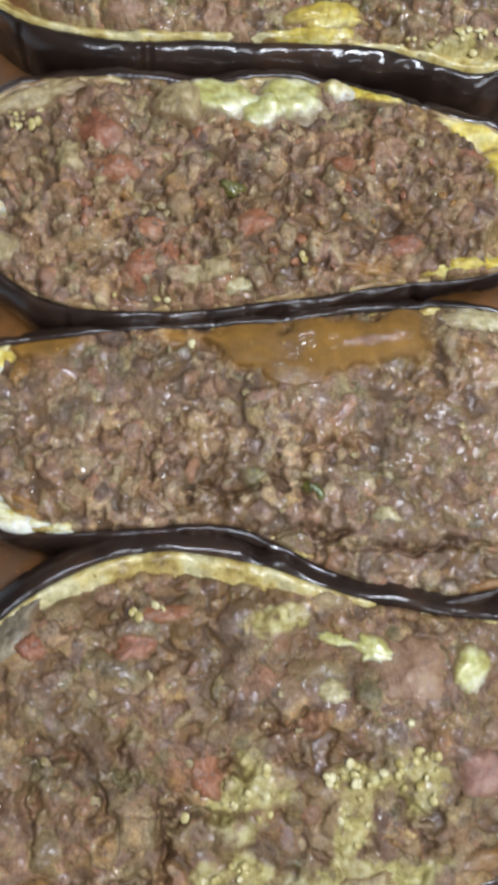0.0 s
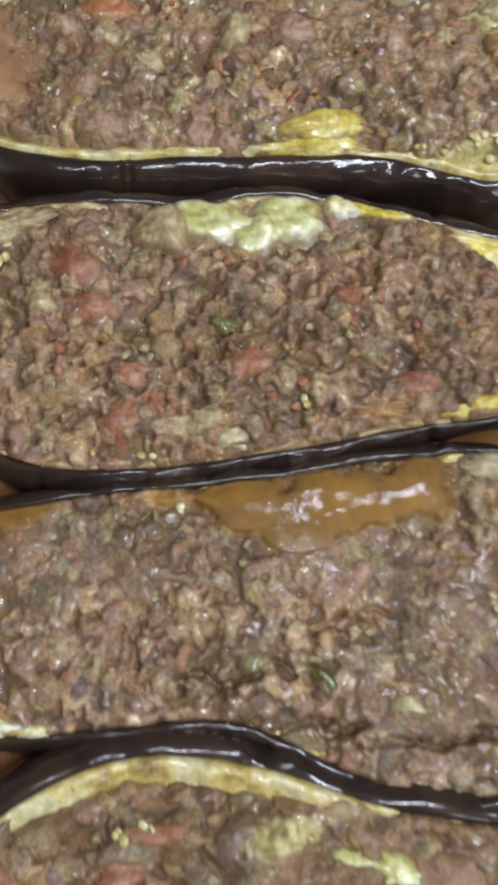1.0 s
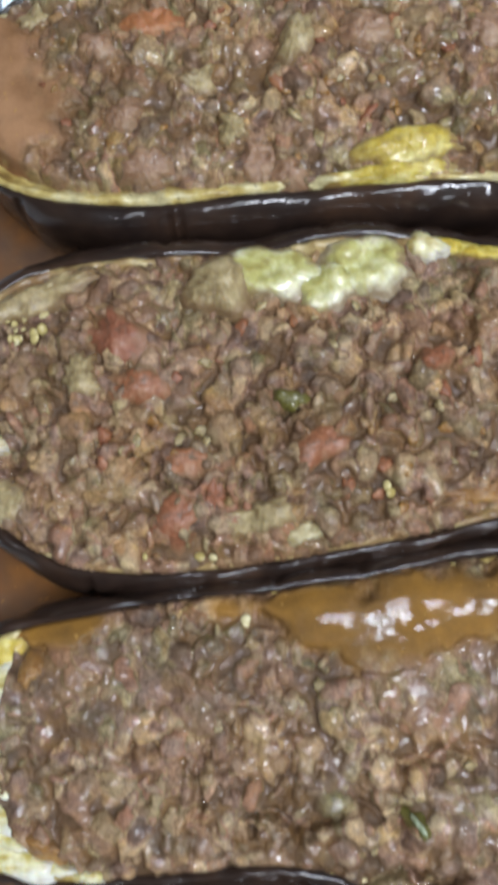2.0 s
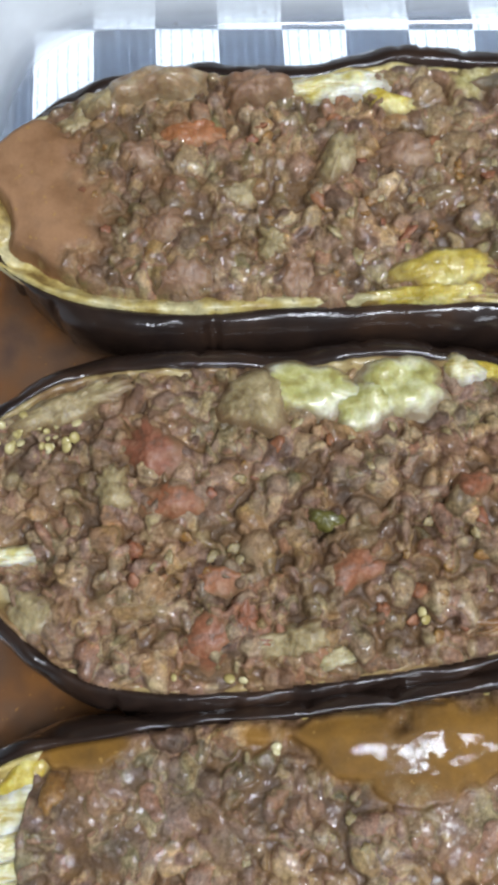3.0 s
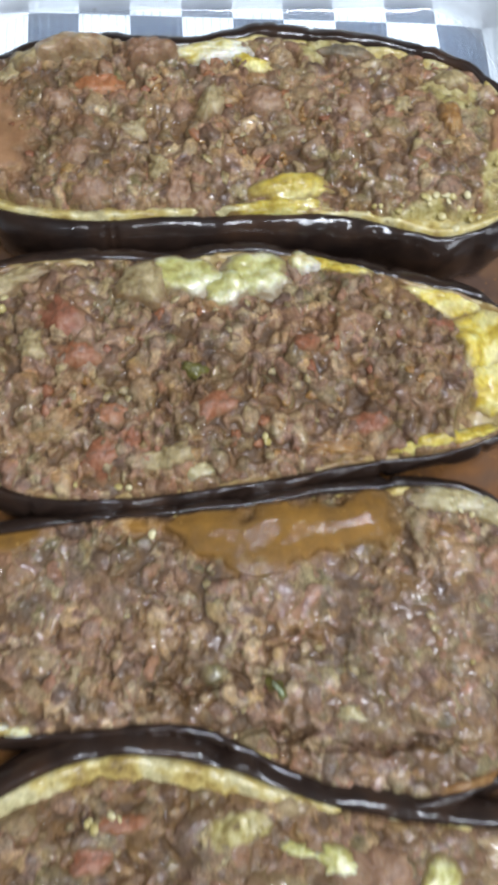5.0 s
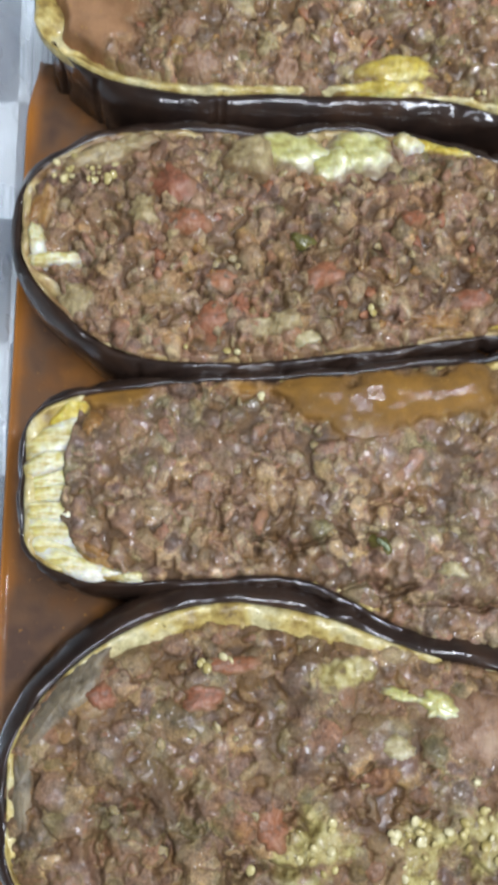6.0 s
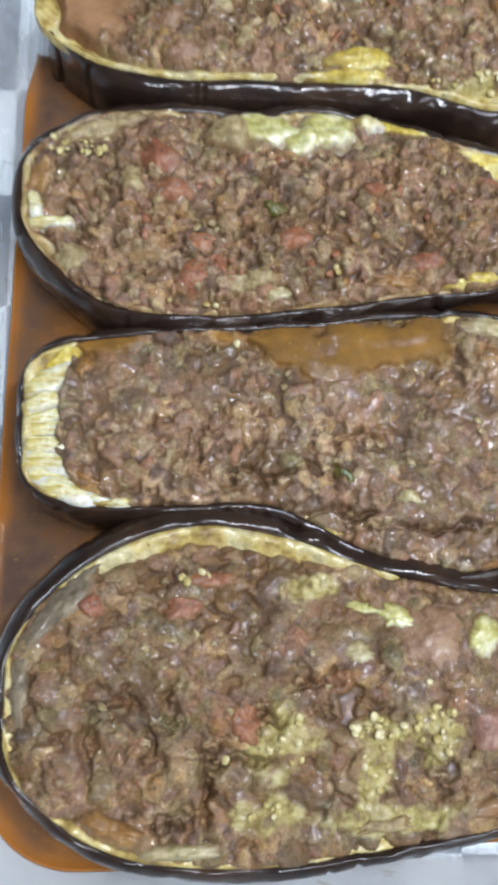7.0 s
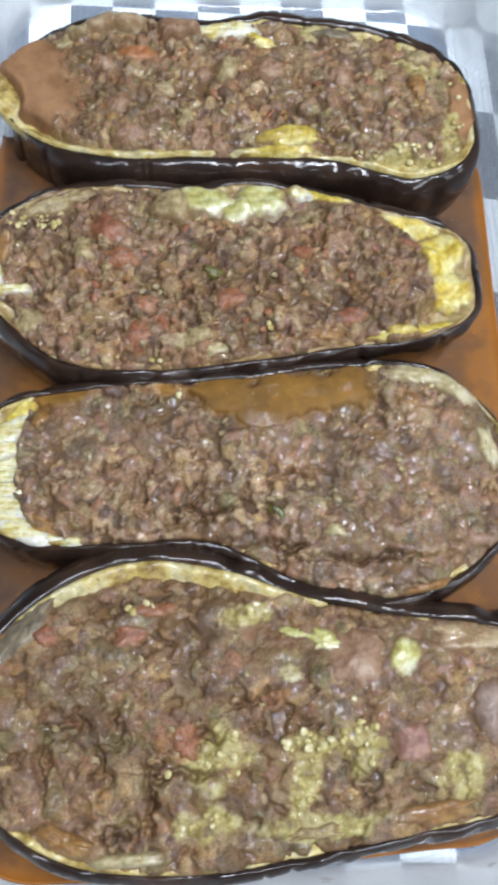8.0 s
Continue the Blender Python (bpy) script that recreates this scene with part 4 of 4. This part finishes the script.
half_d = build_half(outline_d, "largest stuffed aubergine half, pear-shaped, with seedy yellow patches", 404, cover_d, meat_dark,
                    [(500, 2.6, 5.4, 0.42), (1300, 1.3, 2.6, 0.52), (1300, 0.6, 1.3, 0.65)], 1.05,
                    [],
                    [(-16, -139, 10, 10), (8, -147, 6, 10), (26, -138, 9, 9), (11, -137, 10, 5), (-20, -158, 12, 5), (56, -148, 8, 9), (10, -160, 14, 5), (-8, -97, 10, 4), (20, -160, 16, 4)], near=0.55,
                    holes=[(-38, -150, 1.7, 8, 7), (-31, -143, 7, 1.5, 6), (-53, -140, 1.7, 7, 6), (-20, -132, 6, 1.5, 5), (-62, -127, 7, 1.7, 5), (-47, -128, 1.5, 6, 5), (-8, -124, 8, 1.4, 4), (-45, -157, 7, 1.6, 5), (-70, -140, 1.6, 7, 5)],
                    relief=0.6, soak=-0.7, mashed=[(-52, -122, 24, 18), (-10, -110, 26, 10), (34, -118, 22, 16), (-66, -146, 14, 14), (70, -130, 22, 18), (66, -112, 26, 12), (-24, -150, 12, 10)])


def bit_mesh(k):
    """A small ragged crumb of vegetable."""
    bm = bmesh.new()
    bmesh.ops.create_icosphere(bm, subdivisions=2, radius=1.0)
    for vert in bm.verts:
        p = vert.co.copy()
        vert.co = Vector((p.x * 1.3, p.y * 0.9, p.z * 0.38)) * (1 + 0.7 * noise.noise(p * 1.3 + Vector((k, 2 * k, 0)))) * 0.0012
    me = bpy.data.meshes.new("bit")
    bm.to_mesh(me)
    bm.free()
    me.polygons.foreach_set("use_smooth", [True] * len(me.polygons))
    return me


def bits(half, x, y, rx, ry, count, k, name, mat, size=1.0):
    """Small crumbs of tomato or onion pressed into the stuffing over an oval patch (millimetres)."""
    top, height = half
    rng = random.Random(k)
    shapes = []
    for i in range(3):
        me = bit_mesh(k + 3.7 * i)
        me.materials.append(mat)
        shapes.append(me)
    for i in range(count):
        a, r = rng.uniform(0, 2 * math.pi), math.sqrt(rng.random())
        px, py = (x + rx * r * math.cos(a)) / 1000, (y + ry * r * math.sin(a)) / 1000
        ob = part(name, shapes[i % 3], None, top)
        ob.matrix_basis = (pose(px, py, float(height(px, py)) + rng.uniform(-0.1, 0.35) / 1000, rng.uniform(-30, 30), rng.uniform(-30, 30), rng.uniform(0, 360))
                           @ Matrix.Scale(size * rng.uniform(0.6, 1.3), 4))


# far half: tomato, onion lumps, yellow flesh showing along the edges
piece("tomato_piece", half_a, -38, 121, 15, 8, 5, bright_red, "glossy orange-red tomato piece", up=0.1, thick=0.15, amount=0.35, lumps=0.4)
piece("onion_piece", half_a, -47, 133.5, 24, 13, 4, glassy, "large translucent tan onion lump at the edge", up=3.2, thick=0.45, amount=0.50, sink=4.5, lumps=0.75)
piece("onion_piece", half_a, -61, 130, 12, 9, 15, tan, "translucent tan onion lump at the edge", up=1.0, thick=0.4, amount=0.4, sink=3.6, lumps=0.5)
piece("meat_lump", half_a, -23, 131.5, 18, 12, -6, dusky, "smooth pinkish lump of mince at the edge", up=2.6, thick=0.4, amount=0.5, sink=4.0, lumps=0.8)
for x, y, sx, sy, turn, mat, label in ((-51, 115, 11, 9, 10, dusky, "pinkish lump of mince"), (-4, 111, 9, 15, -25, tan, "tan lump of mince"), (-15, 83, 9, 11, 5, dusky, "pinkish lump of mince"),
                                       (-42, 83, 12, 9, 0, dusky, "pinkish lump of mince"), (-21, 91, 8, 9, 20, tan, "tan lump of mince"), (12, 112, 15, 12, -15, dusky, "pinkish lump of mince"),
                                       (-27, 104, 9, 7, 0, tan, "tan lump of mince"), (-46, 97, 10, 10, 0, dusky, "pinkish lump of mince"),
                                       (-9, 79, 12, 7, -8, dusky, "pinkish lump of mince"), (40, 108, 11, 9, 15, dusky, "pinkish lump of mince")):
    piece("meat_lump", half_a, x, y, sx, sy, turn, mat, label, up=0.2, thick=0.28, amount=0.5, lumps=0.9)
piece("membrane_fold", half_a, 40, 129.5, 22, 7, -4, membrane, "greyish translucent membrane of flesh", up=0.3, thick=0.3)
piece("onion_piece", half_a, -66, 126, 12, 7, 30, tan, "translucent tan onion", up=0.3, thick=0.22, amount=0.6)
piece("flesh_piece", half_a, -3, 131, 28, 9, 3, strand, "pale yellow aubergine flesh", thick=0.3, amount=0.30)
piece("flesh_piece", half_a, 9, 126.5, 15, 7, -20, yellow, "bright yellow aubergine flesh", up=-0.2, thick=0.25, amount=0.40)
piece("flesh_piece", half_a, 19, 82, 28, 10, 3, amber, "bright yellow aubergine flesh", up=0.1, thick=0.30, amount=0.25, lumps=0.5)
piece("flesh_piece", half_a, 16, 77, 28, 7, 0, amber, "bright yellow aubergine flesh", up=-0.4, thick=0.4, amount=0.6, lumps=0.8)
piece("tomato_piece", half_a, 69, 102, 8, 13, 8, orange, "orange-brown pointed piece", up=0.6, thick=0.4, amount=0.35)
piece("onion_piece", half_a, 71, 119, 15, 9, -30, tan, "translucent tan onion", up=0.4, thick=0.25, amount=0.5)
piece("onion_piece", half_a, 55, 108, 9, 7, 10, tan, "translucent tan onion", up=0.2, thick=0.22, amount=0.6)
seeds(half_a, 54, 74, 13, 3, 12, 1)
seeds(half_a, 69, 72, 7, 5, 9, 2)
seeds(half_a, 83, 92, 3, 18, 6, 3)

# second half: tomato pieces, pale green flesh lumps, crumbly pale edge
for x, y, sx, sy, turn in ((-51, 43, 17, 14, -35), (-46, 31, 17, 10, -10), (-37, 14, 14, 8, -5), (-40, 1, 12, 15, -25), (-31, 5, 6, 9, 10), (-7, 14, 16, 8, 25), (-2, 5, 5, 6, 0),
                           (63, 36, 15, 8, -10), (36, 7, 14, 8, 5)):
    piece("tomato_piece", half_b, x, y, sx * 0.95, sy * 0.95, turn, red, "orange-red tomato piece", up=-0.25, thick=0.15, amount=0.5, lumps=0.7)
piece("tomato_piece", half_b, 19, 31, 9, 7, 0, red, "pinkish piece of meat", up=0.4, thick=0.3)
piece("onion_piece", half_b, -59, 34, 10, 12, 20, tan, "grey-tan lump of onion", up=0.3, thick=0.22, amount=0.6)
piece("onion_piece", half_b, -21, 0, 15, 8, 5, tan, "grey-tan lump of onion", up=0.3, thick=0.22, amount=0.6)
piece("onion_piece", half_b, -12, -4, 10, 5, 10, cream, "yellowish lump of onion", up=-0.1, thick=0.2, amount=0.5)
piece("flesh_piece", half_b, 26, 1, 22, 6, 6, orange, "browned orange flesh along the edge", up=-0.2, thick=0.2, amount=0.6)
piece("flesh_piece", half_b, 50, 0, 20, 6, 4, amber, "orange flesh along the edge", up=-0.2, thick=0.2, amount=0.6)
piece("herb_leaf", half_b, -13, 25.5, 8, 5, -10, herb, "dark olive herb leaf", thick=0.25, up=0.8)
piece("flesh_piece", half_b, -13, 56, 32, 14, -14, pale, "pale green fold of aubergine flesh", up=0.5, thick=0.30, amount=0.38, lumps=0.16)
piece("flesh_piece", half_b, -2, 51, 19, 13, 25, pale, "pale green fold of aubergine flesh", up=0.4, thick=0.30, amount=0.38, lumps=0.16)
piece("flesh_piece", half_b, 7, 55, 22, 15, 8, pale, "pale green fold of aubergine flesh", up=0.4, thick=0.28, amount=0.38, lumps=0.16)
piece("flesh_piece", half_b, 21, 58.5, 11, 9, -20, strand, "whitish yellow fold of aubergine flesh", up=0.8, thick=0.4, amount=0.35, lumps=0.16)
piece("flesh_piece", half_b, 28, 58, 16, 6, -12, yellow, "pale yellow fold of aubergine flesh", up=0.0, thick=0.4, amount=0.3, lumps=0.16)
piece("flesh_piece", half_b, 71, 31, 19, 22, 12, yellow, "bright yellow tip of flesh", thick=0.22, amount=0.42, lumps=0.25)
piece("flesh_piece", half_b, 74, 15, 17, 21, 0, yellow, "bright yellow tip of flesh", thick=0.22, amount=0.42, lumps=0.25)
piece("flesh_piece", half_b, 66, 3, 20, 7, 4, yellow, "bright yellow tip of flesh", thick=0.22, amount=0.42, lumps=0.25)
piece("flesh_piece", half_b, 62, 45, 28, 8, -14, yellow, "bright yellow tip of flesh", thick=0.22, amount=0.42, lumps=0.25)
piece("flesh_piece", half_b, 34, 56, 16, 6, -12, yellow, "pale yellow aubergine flesh", thick=0.5, amount=0.30)
piece("onion_piece", half_b, -27, 53, 21, 15, 8, tan, "tan lump of browned flesh", up=0.8, thick=0.35, amount=0.4, sink=2.6)
piece("flesh_piece", half_b, -68, 54.5, 27, 8, 18, tan, "crumbly tan edge of flesh", up=0.9, thick=0.4, amount=0.40, lumps=0.8, square=4.0)
piece("flesh_strip", half_b, -84.5, 21, 15, 4.5, 3, strand, "pale strip beside the notch", up=0.9, thick=0.4, amount=0.2, square=6.0)
piece("flesh_strip", half_b, -90, 27, 5, 13, 12, strand, "pale strip beside the notch", up=0.7, thick=0.4, amount=0.2, square=6.0)
piece("flesh_piece", half_b, -79, 9, 12, 13, -35, tan, "tan fibrous flesh", up=0.2, thick=0.15, amount=0.4)
piece("flesh_piece", half_b, -88, 38, 8, 14, -20, orange, "browned flesh at the end", up=0.2, thick=0.2, amount=0.4)
seeds(half_b, -76, 48, 10, 5, 26, 4, 0.8)
seeds(half_b, 8, 4, 2, 2, 2, 5)
seeds(half_b, -36, -6, 14, 2, 3, 6)

# third half: pale fibrous end, gravy pool along the far edge, herb leaf
for x, y, sx, sy, turn in ((-80, -25.5, 17, 8, 48), (-83, -32, 20, 10, 32), (-85.5, -39, 13, 7, 16), (-83.5, -43.5, 18, 5, 12), (-83, -47.5, 19, 5.5, 2),
                           (-84, -52.5, 16, 7, -4), (-83, -58, 20, 8.5, -14), (-82.5, -63.5, 22, 8, -30), (-78, -67, 22, 6.5, -24)):
    piece("flesh_strand", half_c, x, y, sx, sy, turn, yellow if y > -30 else strand, "pale fibrous aubergine flesh", up=1.0, thick=0.32, amount=0.16, sink=2.4, lumps=0.15, square=4.0, follow=0.12)
for x, y, sx, turn in ((-73, -68.5, 17, -12), (-63, -71, 10, 0)):
    piece("flesh_strand", half_c, x, y, sx, 5, turn, strand, "pale fibrous aubergine flesh", thick=0.5)
for x, y, sx, sy, turn in ((-72, -65, 12, 6, -25), (-73, -28, 6, 8, -20)):
    piece("flesh_piece", half_c, x, y, sx, sy, turn, orange, "juice-soaked orange-brown flesh", up=0.2, thick=0.25, amount=0.5, lumps=0.4)
piece("herb_leaf", half_c, 4.5, -64, 6.5, 4.5, -50, herb, "dark olive herb leaf", thick=0.15, up=0.0, amount=0.6)
# the leaf's glint, made as a thin pale shape lying on it
piece("glint_sliver", half_c, 5.2, -64, 4.6, 1.3, -55, sliver, "pale sliver shaped as the glint on the herb leaf", thick=0.5, up=1.3, amount=0.15, sink=0.8, lumps=0.1)
piece("flesh_piece", half_c, 23, -71, 9, 6, 5, cream, "yellowish lump of onion", up=0.2, thick=0.25, amount=0.6)
piece("flesh_piece", half_c, 58, -16, 24, 9, -4, cream, "crumbly tan edge of flesh", up=0.3, thick=0.25, amount=0.45, follow=0.7, lumps=0.8)
piece("flesh_piece", half_c, 70, -21.5, 21, 9, -40, cream, "crumbly tan edge of flesh", up=0.3, thick=0.25, amount=0.45, follow=0.7, lumps=0.8)
piece("flesh_piece", half_c, 78.5, -44, 8, 20, 6, cream, "crumbly tan edge of flesh", up=0.2, thick=0.3, amount=0.45, follow=0.7, lumps=0.8)
piece("flesh_piece", half_c, 55, -90, 26, 4, 10, orange, "thin orange flesh edge", thick=0.7, amount=0.30)
seeds(half_c, -26, -22, 2, 2, 2, 7)
seeds(half_c, 56, -62, 2, 2, 1, 8)
seeds(half_c, 62, -20, 6, 2, 3, 9)

# nearest half: seedy yellow patches, tomato pieces, pale edges
piece("tomato_piece", half_d, -27, -134, 9, 14, -10, red, up=0.0, thick=0.14, amount=0.45, lumps=0.6)
piece("tomato_piece", half_d, -70, -101, 9, 9, 20, red, up=0.0, thick=0.14, amount=0.45, lumps=0.6)
piece("tomato_piece", half_d, -44, -102, 13, 7, 0, red, "pinkish piece of meat", up=0.0, thick=0.14, amount=0.45, lumps=0.6)
piece("tomato_piece", half_d, -36, -94, 16, 5, 0, red, "pinkish piece of meat", up=0.0, thick=0.14, amount=0.45, lumps=0.6)
piece("tomato_piece", half_d, 42, -138, 12, 13, 5, rose, "rose-pink square piece of tomato", up=0.2, thick=0.14, amount=0.18, lumps=0.2, square=4.0)
piece("meat_piece", half_d, 64, -107, 26, 11, -5, glassy, "smooth pale orange-pink piece of flesh", up=-0.3, thick=0.14, amount=0.3, lumps=0.4)
piece("flesh_piece", half_d, 42, -112, 11, 14, -28, pale, "pale green lump of aubergine flesh", up=0.0, thick=0.3, amount=0.25, square=2.0, lumps=0.25)
piece("flesh_piece", half_d, 7.5, -103, 9, 5, -15, pale, "pale yellow strip of flesh", up=0.1, thick=0.3, amount=0.5)
piece("flesh_piece", half_d, 16.5, -106, 12, 7, -20, pale, "pale yellow strip of flesh", up=0.1, thick=0.3, amount=0.5)
piece("flesh_piece", half_d, 5.5, -115.5, 10, 7, -15, cream, "pale yellow lump of flesh", up=-0.2, thick=0.2, amount=0.4)
piece("meat_piece", half_d, 27, -111, 22, 20, -10, dusky, "smooth pinkish slice of meat", up=-0.5, thick=0.10, amount=0.4, lumps=0.6)
seeds(half_d, -16, -139, 8, 8, 11, 10, 0.4)
seeds(half_d, 10, -137, 9, 4, 16, 11, 0.5)
seeds(half_d, 8, -147, 4, 7, 5, 12, 0.4)
seeds(half_d, 26, -137, 7, 7, 16, 13, 0.5)
seeds(half_d, -24, -157, 8, 3, 8, 14, 0.5)
seeds(half_d, -38, -93, 12, 2, 4, 15)
seeds(half_d, -44, -94, 1, 1, 1, 16, 1.5)
seeds(half_d, -32, -143, 1, 1, 1, 17, 1.5)
seeds(half_d, 24, -125, 1, 1, 1, 18, 1.5)
piece("flesh_piece", half_d, -46, -166, 26, 5, 0, cream, "pale edge of flesh", thick=0.8, amount=0.30)
piece("flesh_piece", half_d, -64, -160, 22, 8, -22, orange, "browned edge of flesh", thick=0.5, amount=0.30)

piece("flesh_piece", half_d, 48, -158.5, 26, 7, 6, orange, "orange-yellow flesh along the edge", up=0.3, thick=0.4, amount=0.4)
piece("flesh_piece", half_d, 10, -162, 22, 5, 4, tan, "yellowish flesh along the edge", up=0.1, thick=0.3, amount=0.5)
piece("meat_piece", half_d, 68, -130, 15, 20, 10, mauve, "smooth pale grey-pink slice of flesh", up=0.2, thick=0.18, amount=0.3, lumps=0.3)

piece("membrane_fold", half_d, -77, -98, 42, 10, 50, membrane, "greyish translucent membrane of flesh", up=-0.1, thick=0.12, amount=0.5)
piece("membrane_fold", half_d, -90, -122, 6, 24, 0, membrane, "greyish translucent membrane of flesh", up=-0.1, thick=0.12, amount=0.5)

# small crumbs of tomato and onion through the stuffing
bits(half_a, 0, 105, 70, 24, 26, 31, "onion_bit", orange)
bits(half_a, -10, 108, 60, 22, 14, 32, "tomato_bit", red, 1.2)
bits(half_a, 30, 100, 50, 22, 18, 33, "onion_bit", tan)
bits(half_b, -5, 25, 66, 26, 15, 34, "tomato_bit", red, 1.15)
bits(half_b, 10, 22, 60, 26, 18, 35, "onion_bit", orange)
bits(half_b, -10, 28, 66, 22, 18, 36, "onion_bit", tan)
bits(half_c, 0, -54, 68, 22, 10, 37, "onion_bit", tan)
bits(half_d, -20, -122, 60, 30, 14, 39, "onion_bit", tan)
